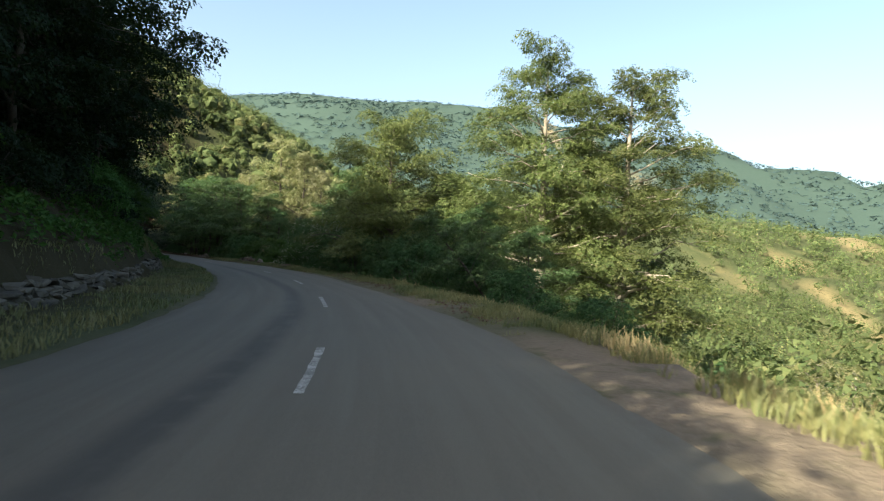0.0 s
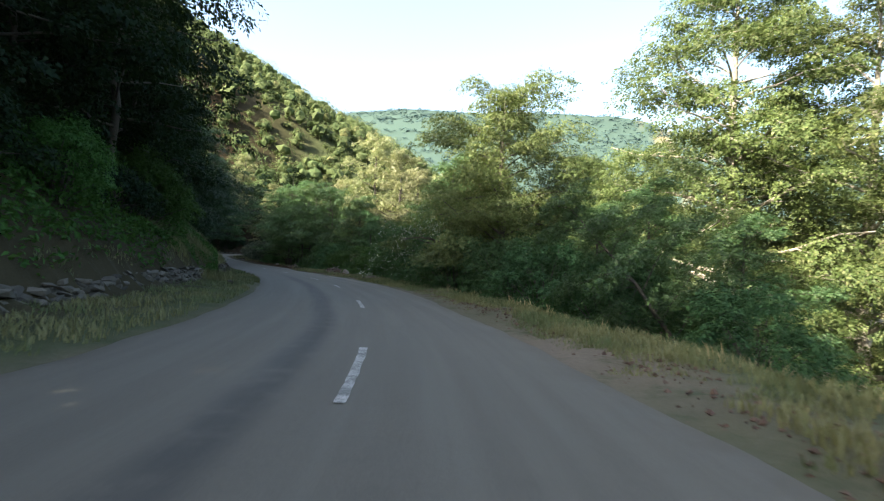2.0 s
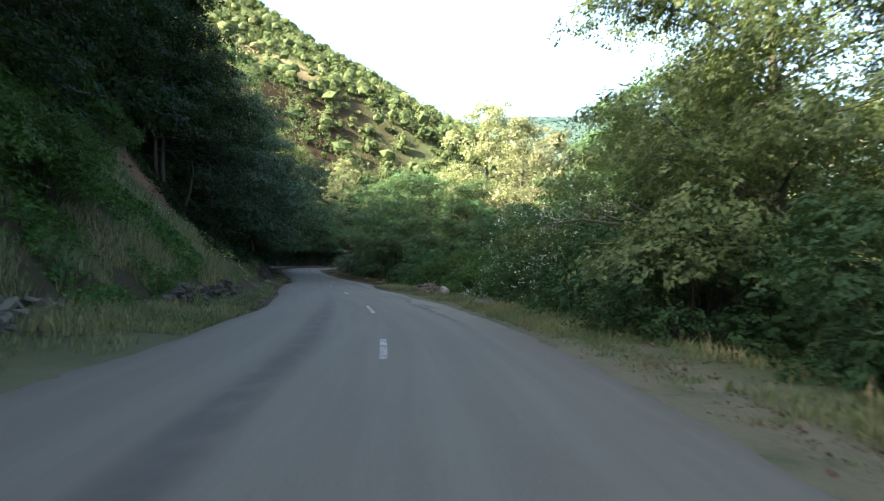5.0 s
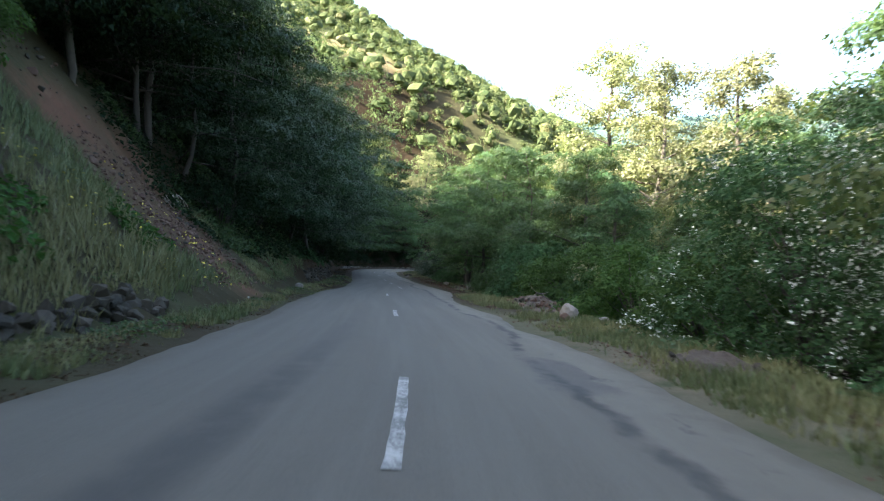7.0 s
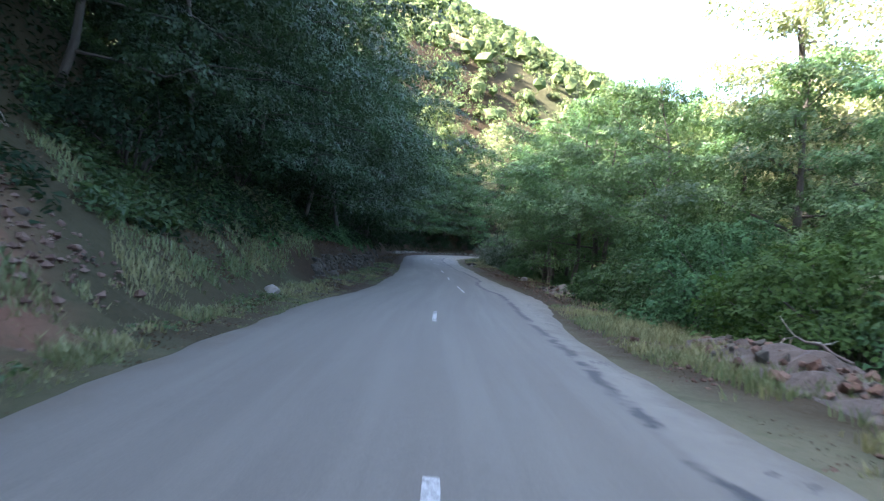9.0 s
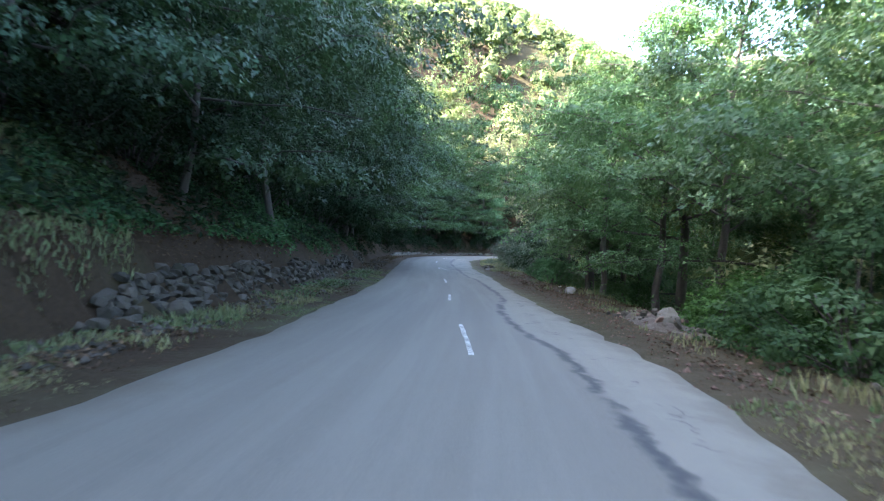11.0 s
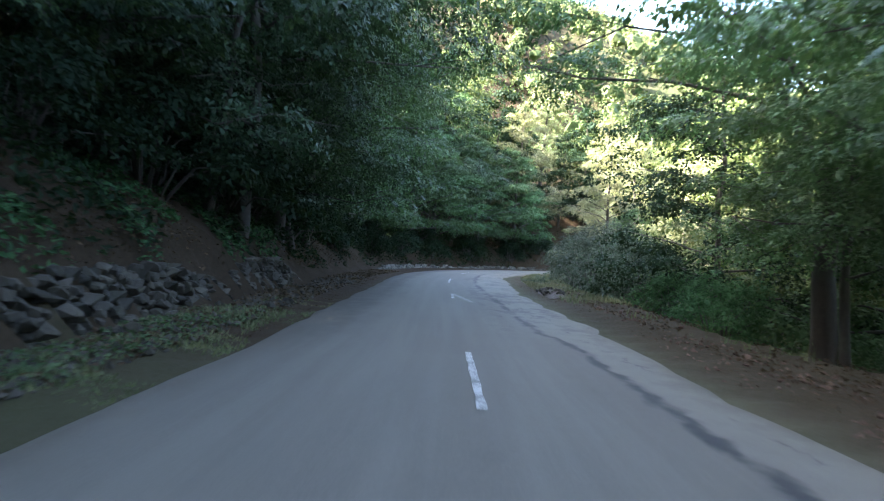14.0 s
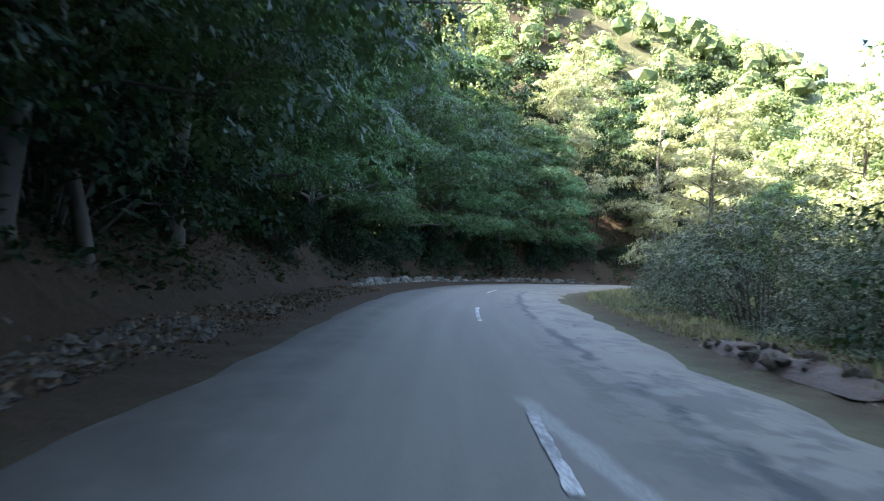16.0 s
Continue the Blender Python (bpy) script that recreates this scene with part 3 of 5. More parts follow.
def bush_meshes(seed, height, spread, count, leaf_size, leaf_mat, bark, clumps=26, arch=0.0, leaves=5):
    """Stems and crown of a shrub whose foot is the origin."""
    rng = np.random.default_rng(seed)
    wood = ([], [])
    cc, cr, co = [], [], []
    for k in range(clumps):
        a = k * 2.4 + rng.uniform(-0.5, 0.5)
        e = (0.12 + 0.88 * (k + rng.uniform(0, 1)) / clumps) ** 0.8
        r = spread * (0.35 + 0.65 * math.sqrt(rng.uniform(0.05, 1))) * math.sqrt(max(0.04, 1.05 - e * e))
        tip = np.array([math.cos(a) * r, math.sin(a) * r, height * e * rng.uniform(0.85, 1.06)])
        mid = tip * (0.5, 0.5, 0.62 + arch) + rng.normal(0, 0.06 * spread, 3)
        tube(wood, [(tip[0] * 0.06, tip[1] * 0.06, -0.5), mid, tip], [0.035, 0.022, 0.006], 4)
        cc.append(tip)
        cr.append(0.30 * spread * rng.uniform(0.65, 1.25))
        co.append((math.cos(a), math.sin(a), 0))
    cc, cr, co = np.array(cc), np.array(cr), np.array(co, float)
    c, nrm, out = shell_foliage(rng, cc, cr, co, count, 0.7, 0.3)
    keep = c[:, 2] > -0.5
    v, f = sprays(rng, c[keep], nrm[keep], out[keep], leaf_size, leaves, 0.62)
    return mesh_of("stem", wood[0], wood[1], bark, True), mesh_of("crown", v, f, leaf_mat), []


# ---- ground: one sheet to the horizon ----
def axis(fine_lo, fine_hi, step, lo, hi, grow=1.085):
    out = list(np.arange(fine_lo, fine_hi + step / 2, step))
    g, p = step, out[-1]
    while p < hi:
        g *= grow
        p += g
        out.append(p)
    g, p = step, out[0]
    while p > lo:
        g *= grow
        p -= g
        out.insert(0, p)
    return np.array(out)


GRID_X, GRID_Y = np.sort(axis(-70, 20, 0.58, -2600, 2600, 1.09)), np.sort(axis(-4, 122, 0.58, -700, 2700, 1.085))
GRID_Z = terrain(*np.meshgrid(GRID_X, GRID_Y))


def sheet_z(x, y):
    """Height of the ground sheet itself, between its corners."""
    i = np.clip(np.searchsorted(GRID_X, x) - 1, 0, len(GRID_X) - 2)
    j = np.clip(np.searchsorted(GRID_Y, y) - 1, 0, len(GRID_Y) - 2)
    u, v = (x - GRID_X[i]) / (GRID_X[i + 1] - GRID_X[i]), (y - GRID_Y[j]) / (GRID_Y[j + 1] - GRID_Y[j])
    return (GRID_Z[j, i] * (1 - u) + GRID_Z[j, i + 1] * u) * (1 - v) + (GRID_Z[j + 1, i] * (1 - u) + GRID_Z[j + 1, i + 1] * u) * v


def build_ground():
    xs, ys = GRID_X, GRID_Y
    gx, gy = np.meshgrid(xs, ys)
    gz = GRID_Z
    verts = np.column_stack([gx.ravel(), gy.ravel(), gz.ravel()])
    nx, ny = len(xs), len(ys)
    i = (np.arange(ny - 1)[:, None] * nx + np.arange(nx - 1)).ravel()
    faces = np.column_stack([i, i + 1, i + nx + 1, i + nx])
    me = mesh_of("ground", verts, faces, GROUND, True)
    x, y = verts[:, 0], verts[:, 1]
    s, d = road_coords(x, y)
    wob = value_noise(x, y, 2.3, 21)
    top = np.interp(-d, [3.0, 5.5, 8.0, 14.0], [56.4, 58.4, 60.2, 60.0])
    slip = smooth(s + 0.6 * wob, 52.4, 53.6) * (1 - smooth(s + 0.4 * wob, top - 0.5, top + 0.5)) * (1 - smooth(-d, 8.2, 9.8))
    earth = smooth(-d, 2.9, 3.6) * slip * (0.9 + 0.4 * wob)
    knoll = smooth(x, 60, 85) * (1 - smooth(x, 160, 200)) * smooth(y, 120, 150) * 0.5 * smooth(value_noise(x, y, 14.0, 22), 0.35, 0.6)
    spur = smooth(y, 150, 180) * (1 - smooth(y, 250, 280)) * smooth(-x, 40, 70) * smooth(value_noise(x, y * 0.6, 24.0, 25), 0.25, 0.5)
    gravel = (1 - smooth(np.where(d < 0, 0.85 - 1.15 * d, d), 3.5, 4.6 + 0.6 * wob)) * (0.65 + 0.5 * value_noise(x, y, 5.0, 26)) 
    yard = smooth(d, 2.6, 3.4) * (1 - smooth(d, 7, 9)) * smooth(s, -12, -4) * (1 - smooth(s, 9, 13))
    # where the litter lies; its colour also carries painted shade under the trees
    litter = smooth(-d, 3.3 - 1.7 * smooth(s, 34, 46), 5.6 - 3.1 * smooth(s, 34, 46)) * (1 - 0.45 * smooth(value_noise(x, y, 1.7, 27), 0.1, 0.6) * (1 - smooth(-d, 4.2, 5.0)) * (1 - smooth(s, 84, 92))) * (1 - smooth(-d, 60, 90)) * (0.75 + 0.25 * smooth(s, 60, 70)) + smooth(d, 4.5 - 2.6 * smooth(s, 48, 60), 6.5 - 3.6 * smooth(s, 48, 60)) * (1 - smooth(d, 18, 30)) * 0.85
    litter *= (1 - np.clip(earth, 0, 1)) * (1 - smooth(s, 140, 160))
    gravel *= (1 - smooth(s, 140, 160)) * np.where(d < 0, 1 - 0.65 * smooth(s, 40, 60), 1 - 0.6 * smooth(s, 46, 58))
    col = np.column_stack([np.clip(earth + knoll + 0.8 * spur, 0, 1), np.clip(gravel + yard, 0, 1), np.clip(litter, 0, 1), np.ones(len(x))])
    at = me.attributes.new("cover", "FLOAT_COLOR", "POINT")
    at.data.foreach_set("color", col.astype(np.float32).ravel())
    tagged(new("ground", me), "rough grassy hillside falling from a wooded bank into a valley", "ground", kind="structure")


build_ground()


def build_road():
    s = np.concatenate([np.arange(-60, -8, 2.0), np.arange(-8, 135, 0.3), np.arange(135, 168, 2.0)])
    w = np.linspace(0, 1, 23)
    ragged = lambda k: 0.07 * value_noise(s, s * 0 + k, 0.8, 31) + 0.10 * value_noise(s, s * 0 + k, 3.7, 32)
    lo = np.interp(s, [0, 8, 38, 46, 52, 55, 60, 68, 75, 100, 112], [-3.2, -3.12, -3.12, -2.75, -2.65, -2.72, -2.62, -2.42, -2.5, -2.5, -2.5]) - ragged(3) - 0.08
    hi = np.interp(s, [0, 10, 14, 19, 24, 30, 34, 40, 45, 48, 51, 54, 58, 63, 69, 74, 80, 90, 100],
                   [3.25, 3.15, 2.95, 2.55, 2.40, 2.42, 2.6, 2.75, 2.8, 2.7, 2.45, 2.7, 2.45, 2.5, 3.0, 2.65, 2.5, 2.42, 2.3]) + ragged(40) * (1 + smooth(s, 62, 68)) + 0.10
    d = lo[:, None] + (hi - lo)[:, None] * w
    x, y = at_road(np.repeat(s, 23), d.ravel())
    crown = 0.045 * (1 - (d / 2.9) ** 2)
    worn = 0.002 * value_noise(x, y, 1.7, 33).reshape(d.shape)
    z = road_z(np.repeat(s, 23)).reshape(d.shape) - 0.035 + crown + worn
    z[:, 0] -= 0.08
    z[:, -1] -= 0.08
    verts = np.column_stack([x, y, z.ravel()])
    i = (np.arange(len(s) - 1)[:, None] * 23 + np.arange(22)).ravel()
    faces = np.column_stack([i, i + 1, i + 24, i + 23])
    me = mesh_of("road", verts, faces, ASPHALT, True)
    uv = me.uv_layers.new(name="UVMap")
    flat = np.column_stack([d.ravel(), np.repeat(s, 23)])[faces.ravel()]
    uv.data.foreach_set("uv", flat.astype(np.float32).ravel())
    lines = me.uv_layers.new(name="lines")
    crack = np.interp(s, [40, 44.6, 46.8, 47.5, 49.4, 52, 53.6, 54.3, 60, 66, 69, 70.3, 72.4, 75, 76.5, 79, 84, 86.6, 89, 90.4, 94, 100], [1.7, 1.6, 1.51, 1.57, 1.98, 2.04, 1.9, 1.7, 1.9, 1.8, 1.72, 1.62, 1.25, 1.12, 1.22, 1.5, 1.46, 1.52, 1.46, 1.2, 1.1, 1.0])
    streak = np.interp(s, [0, 6, 14, 22, 26, 32, 40, 46, 50, 56], [-0.9, -0.86, -0.7, -0.78, -0.95, -1.12, -1.15, -1.0, -0.85, -0.8])
    off = np.column_stack([(d - crack[:, None]).ravel(), (d - streak[:, None]).ravel()])[faces.ravel()]
    lines.data.foreach_set("uv", off.astype(np.float32).ravel())
    margins = me.uv_layers.new(name="margins")
    off = np.column_stack([(d - lo[:, None]).ravel(), (hi[:, None] - d).ravel()])[faces.ravel()]
    margins.data.foreach_set("uv", off.astype(np.float32).ravel())
    road = tagged(new("road", me), "worn grey two-lane asphalt road with cracked margins", "road", kind="structure")
    return road


ROAD = build_road()


def road_surface(s, d):
    return road_z(s) - 0.035 + 0.045 * (1 - (d / 2.9) ** 2)


def build_dashes():
    """Worn white centre dashes, each laid on the road."""
    rng = random.Random(5)
    s_list = [float(road_coords([x], [y])[0][0]) for x, y in ((-0.48, 9.63), (-2.77, 18.33), (-6.08, 26.7), (-10.2, 34.7), (-14.53, 41.4), (-19.87, 48.6), (-25.5, 55.6), (-29.4, 62.1), (-35.05, 68.9), (-40.8, 75.8), (-47.0, 82.9))]
    first = s_list[0]
    for k, far_end in enumerate([first - 9 * 2, first - 9] + s_list + [s_list[-1] + 9.0, s_list[-1] + 18.0]):
        far_end = 72.3 if k == 9 else far_end
        length = {9: 3.0, 4: 2.6, 5: 2.0, 7: 1.8, 8: 1.8, 10: 2.0, 12: 1.4}.get(k, rng.uniform(2.5, 3.1))
        width = 0.048 if k < 8 else 0.036
        verts, faces, n = [], [], 12
        for i in range(n + 1):
            s = far_end - length * i / n
            shift = 0.30 + 0.2 * i / n if k == 9 else 0.0
            for d in (shift - width + rng.uniform(-0.008, 0.008), shift + width + rng.uniform(-0.008, 0.008)):
                x, y = at_road(s, d)
                verts.append((float(x), float(y), float(road_surface(s, d)) + 0.009))
            if i:
                b = 2 * i
                faces.append((b - 2, b - 1, b + 1, b))
        part_mesh("lane_dash", mesh_of("lane_dash", verts, faces, PAINT), ROAD, "worn white painted dash")


build_dashes()


# ---- trees and shrubs ----
RNG = np.random.default_rng(11)


def make_tree(name, label, group, meshes):
    ob = thing(name, label, "tree" if "tree" in name else "shrub", group)
    wood, crown, limbs = meshes
    trunk = part_mesh(wood.name.split(".")[0], wood, ob)
    for limb in limbs:
        part_mesh("limb", limb, trunk)
    part_mesh("crown", crown, ob)
    return ob


USED = set()


def plant(proto, s=None, d=None, xy=None, scale=1.0, turn=None, sink=0.15, z_scale=1.0, label="", tilt=(0, 0)):
    """Puts a copy of a tree on the ground at s, d along the road, or at xy."""
    x, y = (float(v) for v in at_road(s, d)) if xy is None else xy
    m = pose(x, y, ground_z(x, y) - sink, *tilt, 0) @ pose(0, 0, 0, 0, 0, (x * 137.5 + y * 71.3) % 360 if turn is None else turn)
    if proto not in USED:
        USED.add(proto)
        ob = proto
        ob.matrix_basis = m
    else:
        ob = copy_thing(proto, m)
    ob.scale = (scale, scale, scale * z_scale)
    if label:
        ob["label"] = label
    return ob


OAK = make_tree("oak_tree", "tall sunlit oak with clumped yellow-green foliage", "trees below the road",
                tree_meshes(1, 16.8, 5.6, 0.30, 1.8, 52, 5, 30000, 0.125, LEAF_OAK, BARK_PALE, split=True, flat=0.55, power=1.5, top_taper=0.8, lean=0.05))
OAK_B = make_tree("oak_tree", "sunlit oak with layered pads of yellow-green leaves", "trees below the road",
                  tree_meshes(2, 11.5, 5.0, 0.24, 1.2, 30, 4, 6000, 0.21, LEAF_OAK, BARK, flat=0.45, twigs=False, leaves=4))
OAK_C = make_tree("oak_tree", "broad sunlit oak with wide layered branches", "trees below the road",
                  tree_meshes(22, 12.9, 6.0, 0.24, 1.0, 50, 5, 25000, 0.13, LEAF_OAK, BARK, split=True, flat=0.42, pad_size=1.15, power=1.6, top_taper=0.8))
HORN_LOW = make_tree("hornbeam_tree", "hornbeam standing lower down the valley side", "trees below the road",
                     tree_meshes(23, 9.5, 4.2, 0.18, 1.2, 26, 4, 3600, 0.2, LEAF_HORNBEAM, BARK, flat=0.42, twigs=False, leaves=4))
HORN = make_tree("hornbeam_tree", "green hornbeam with wide shaded crown", "trees below the road",
                 tree_meshes(3, 9.5, 4.2, 0.20, 1.0, 28, 4, 8000, 0.13, LEAF_HORNBEAM, BARK, flat=0.38, pad_size=1.1, twigs=False))
PALE = make_tree("pale_tree", "tall airy tree with pale olive leaves that also stand in for strong sun", "trees below the road",
                 tree_meshes(4, 14.0, 4.3, 0.22, 2.2, 36, 5, 7000, 0.16, LEAF_PALE_SUNLIT, BARK, lean=0.07, pad_size=0.9, power=1.9, leaves=4))
TALL = make_tree("sunlit_tree", "tall sunlit tree with a full golden-green crown", "trees below the road",
                 tree_meshes(31, 14.0, 4.8, 0.20, 4.2, 34, 5, 8500, 0.17, LEAF_OAK, BARK, lean=0.05, flat=0.4, power=2.1, top_taper=0.7, twigs=False, leaves=4))
SHADE = make_tree("hornbeam_tree", "hornbeam leaning out from the bank, shade painted into its leaves", "trees on the bank",
                  tree_meshes(5, 12.0, 4.8, 0.13, 1.8, 32, 5, 5400, 0.18, LEAF_PAINTED_SHADE, BARK, lean=0.10, droop=0.12, flat=0.4, twigs=False, leaves=4))
SHADE_B = make_tree("beech_tree", "beech with drooping branches on the bank, shade painted into its leaves", "trees on the bank",
                    tree_meshes(6, 10.5, 4.4, 0.11, 0.9, 30, 5, 5400, 0.17, LEAF_PAINTED_SHADE, BARK, lean=0.12, droop=0.22, flat=0.4, twigs=False, leaves=4))
UPPER = make_tree("hornbeam_tree", "hornbeam added on the wooded slope to block sun, shade painted into its leaves", "trees on the bank",
                  tree_meshes(15, 12.0, 4.6, 0.13, 1.0, 18, 3, 1700, 0.38, LEAF_PAINTED_SHADE, BARK, lean=0.10, twigs=False, leaves=3))
ARCH = make_tree("beech_tree", "tall beech whose branches hang over the road, shade put into its leaf colour", "trees on the bank",
                 tree_meshes(16, 12.0, 5.3, 0.095, 1.3, 24, 5, 8000, 0.125, LEAF_BEECH_SHADED, BARK, lean=0.17, droop=0.24, power=2.2, flat=0.36, twigs=False))
ARCH_OUTER = make_tree("beech_tree", "spreading beech with branches reaching over the road", "trees beside the road",
                       tree_meshes(17, 11.0, 5.8, 0.17, 3.0, 20, 5, 7500, 0.115, LEAF_HORNBEAM, BARK, lean=0.12, droop=0.04, power=2.2, split=True, flat=0.3, pad_size=1.1))
FORKED = make_tree("beech_tree", "old beech with a forked grey trunk and a wide open crown", "trees beside the road",
                   tree_meshes(27, 12.5, 6.0, 0.27, 4.3, 24, 5, 10500, 0.115, LEAF_HORNBEAM, BARK, lean=0.05, droop=0.06, power=2.2, split=True, flat=0.28, fork=0.9))
SLIM = make_tree("young_tree", "slender young tree with open crown and bare lower trunk", "trees beside the road",
                 tree_meshes(7, 9.0, 3.4, 0.11, 2.6, 18, 5, 5200, 0.11, LEAF_HORNBEAM, BARK, lean=0.14, droop=-0.05, split=True, flat=0.3, pad_size=1.1))
BARE = make_tree("sparse_tree", "half-bare tree with thin grey branches", "trees below the road",
                 tree_meshes(8, 7.0, 3.0, 0.13, 1.5, 26, 5, 2200, 0.12, LEAF_PALE_SUNLIT, BARK_PALE, lean=0.12, split=True, leaves=4))
BUSH = make_tree("bush", "dense dark green roadside bush", "bushes beside the road", bush_meshes(9, 2.6, 1.9, 3000, 0.095, LEAF_SHRUB, BARK))
BUSH_B = make_tree("bush", "leafy fresh green roadside bush", "bushes beside the road", bush_meshes(10, 2.2, 1.7, 3000, 0.09, LEAF_FRESH, BARK))
BUSH_GREY = make_tree("willow_bush", "wide grey-green bush with fine pale leaves", "bushes beside the road", bush_meshes(12, 3.0, 2.5, 7000, 0.066, LEAF_GREY, BARK, 44))
SCRUB = make_tree("bush", "low scrub on the bank, shade painted into its leaves", "bushes on the bank", bush_meshes(13, 1.7, 1.7, 1000, 0.15, LEAF_PAINTED_SHADE, BARK, leaves=4))
HAWTHORN = make_tree("hawthorn_tree", "dense dark hawthorn with rows of white blossom", "trees below the road",
                     bush_meshes(14, 5.0, 3.3, 7500, 0.085, LEAF_SHRUB, BARK, 60))


def blossom_mesh(seed, crown, heads, size):
    """Small white flower heads on the upper leaves of a crown."""
    rng = np.random.default_rng(seed)
    co = np.array([v.co for v in crown.vertices])
    co = co[(co[:, 2] > 1.2) & (value_noise(co[:, 0] * 1.0, co[:, 1] + co[:, 2], 0.7, seed) > 0.15)]
    spot = co[rng.integers(0, len(co), heads)]
    c = np.repeat(spot, 5, 0) + rng.normal(0, 0.045, (heads * 5, 3)) + (0, 0, 0.04)
    v, f = leaf_cards(rng, c, rng.normal(0, 0.5, c.shape) + (0, 0, 0.9), size, slim=0.9)
    return mesh_of("blossom", v, f, PETAL)


PETAL, _nt, _b = shader("white_petal")
_nt.links.new(mix(_nt, _nt.nodes.new("ShaderNodeNewGeometry").outputs["Random Per Island"], (0.36, 0.37, 0.33), (0.62, 0.62, 0.58)), _b.inputs["Base Color"])
_b.inputs["Roughness"].default_value = 0.8
part_mesh("blossom", blossom_mesh(15, next(c for c in HAWTHORN.children if c.name.startswith("crown")).data, 900, 0.05), HAWTHORN, "clusters of small white flowers")

# valley side, from the start of the walk onwards
for x_, y_, k_, p_ in ((4.9, 34.6, 1.0, OAK), (9.0, 34.4, 1.02, OAK), (-4.4, 42.4, 1.0, OAK_C), (0.0, 43.0, 0.86, OAK_C), (3.6, 47.5, 1.0, OAK_B), (-1.0, 45.8, 0.88, OAK_B), (-5.6, 45.6, 0.85, OAK_B), (-8.8, 51.0, 1.0, HORN), (-13.5, 58.5, 0.88, PALE),
                       (11.5, 38.5, 0.95, HORN_LOW), (16.5, 29.0, 0.85, BARE), (19.5, 32.0, 0.9, BARE), (-22.0, 79.5, 1.35, PALE), (-20.9, 70.6, 1.35, PALE), (-24.0, 75.0, 1.2, HORN),
                       (-18.5, 67.3, 1.2, PALE), (-27.5, 81.5, 1.2, HORN_LOW), (-19.0, 73.0, 1.15, OAK_B), (-13.5, 67.0, 1.2, PALE), (-9.0, 59.0, 1.1, OAK_B), (0.5, 56.0, 1.0, HORN_LOW),
                       (-31.5, 89.0, 1.3, PALE), (-38.0, 96.0, 1.3, OAK_B), (-44.0, 103.0, 1.3, OAK_B), (-30.0, 95.0, 1.2, OAK_B),
                       (-26.8, 77.2, 0.95, TALL), (-36.0, 105.0, 1.15, TALL), (-30.0, 100.0, 1.2, TALL)):
    plant(p_, xy=(x_, y_), scale=k_, sink=0.35, turn=RNG.uniform(0, 360))
for s_, d_, k_ in ((30, 6.2, 0.9), (34, 6.6, 1.0), (38.5, 6.0, 0.95), (43, 6.6, 1.1), (26, 6.4, 0.8), (22, 7.4, 0.75), (18, 8.2, 0.7), (64, 6.2, 0.9), (67.5, 6.6, 1.0), (71, 6.2, 0.9), (57.5, 8.0, 1.1), (28, 8.2, 1.0)):
    plant(BUSH, s=s_, d=d_, scale=k_ * 1.2)
for s_, d_, k_ in ((32, 8.5, 1.1), (41, 8.2, 1.2), (51.5, 6.9, 1.0), (55, 6.9, 1.1), (60.5, 6.7, 1.1), (36, 9.6, 1.3), (74.5, 6.6, 0.9), (62, 8.0, 1.3)):
    plant(BUSH_B, s=s_, d=d_, scale=k_ * 1.2)
for s_, d_, k_ in ((37, 12, 0.85), (45, 10.4, 1.1), (49.3, 9.9, 1.15), (53.0, 9.6, 0.8), (58, 9.6, 0.62), (62, 8.8, 0.75), (66, 8.4, 0.92), (70, 8.8, 0.9), (74, 10.6, 1.1), (79, 11.5, 1.1), (88, 11.5, 1.1), (95, 11, 1.0)):
    plant(HORN if 40 < s_ < 76 else HORN_LOW, s=s_, d=d_, scale=k_)
plant(HAWTHORN, s=48.5, d=7.2, scale=1.05)
plant(HAWTHORN, s=44.9, d=7.9, scale=0.95)
for s_, d_, k_ in ((24.5, 9.0, 0.52), (27.5, 8.2, 0.6), (31, 8.5, 0.58), (34.5, 8.8, 0.5), (38.5, 8.6, 0.5)):
    plant(HORN, s=s_, d=d_, scale=k_, label="young shaded hornbeam at the edge of the slope")
plant(OAK_B, s=66, d=12.0, scale=0.75)
for s_, d_, k_ in ((80.5, 6.2, 1.1), (86.2, 6.3, 1.1), (77.5, 6.9, 1.15), (89.5, 7.4, 1.1), (72.5, 7.4, 1.1), (92.5, 7.4, 1.0)):
    plant(SLIM, s=s_, d=d_, scale=k_)
for s_, d_, k_ in ((76.5, 8.6, 1.0), (82.0, 7.6, 1.05), (89.6, 8.2, 0.92)):
    plant(ARCH_OUTER, s=s_, d=d_, scale=k_)
for s_, d_, k_ in ((76, 7.4, 0.8), (79, 8.2, 0.8), (82, 8.4, 0.75), (88, 8.0, 0.8), (92, 8.4, 0.8), (95.5, 6.4, 0.7), (99, 6.6, 0.75)):
    plant(BUSH, s=s_, d=d_, scale=k_)
plant(FORKED, xy=(-38.7, 85.4), scale=1.0, turn=70)
plant(SLIM, s=23.5, d=8.2, scale=0.72, turn=40, tilt=(-8, -38), label="young tree leaning far over the outer verge")
plant(ARCH_OUTER, s=96.0, d=-5.3, scale=1.1, label="spreading beech leaning from the bank over the road")
plant(ARCH_OUTER, s=100.3, d=-5.5, scale=1.05, label="spreading beech leaning from the bank over the road")
plant(ARCH_OUTER, s=104.5, d=-5.7, scale=1.15, label="spreading beech leaning from the bank over the road")
for x_, y_, k_ in ((-45.6, 92.0, 1.0), (-48.6, 95.4, 1.2), (-51.6, 99.6, 0.95)):
    plant(BUSH_GREY, xy=(x_, y_), scale=k_)
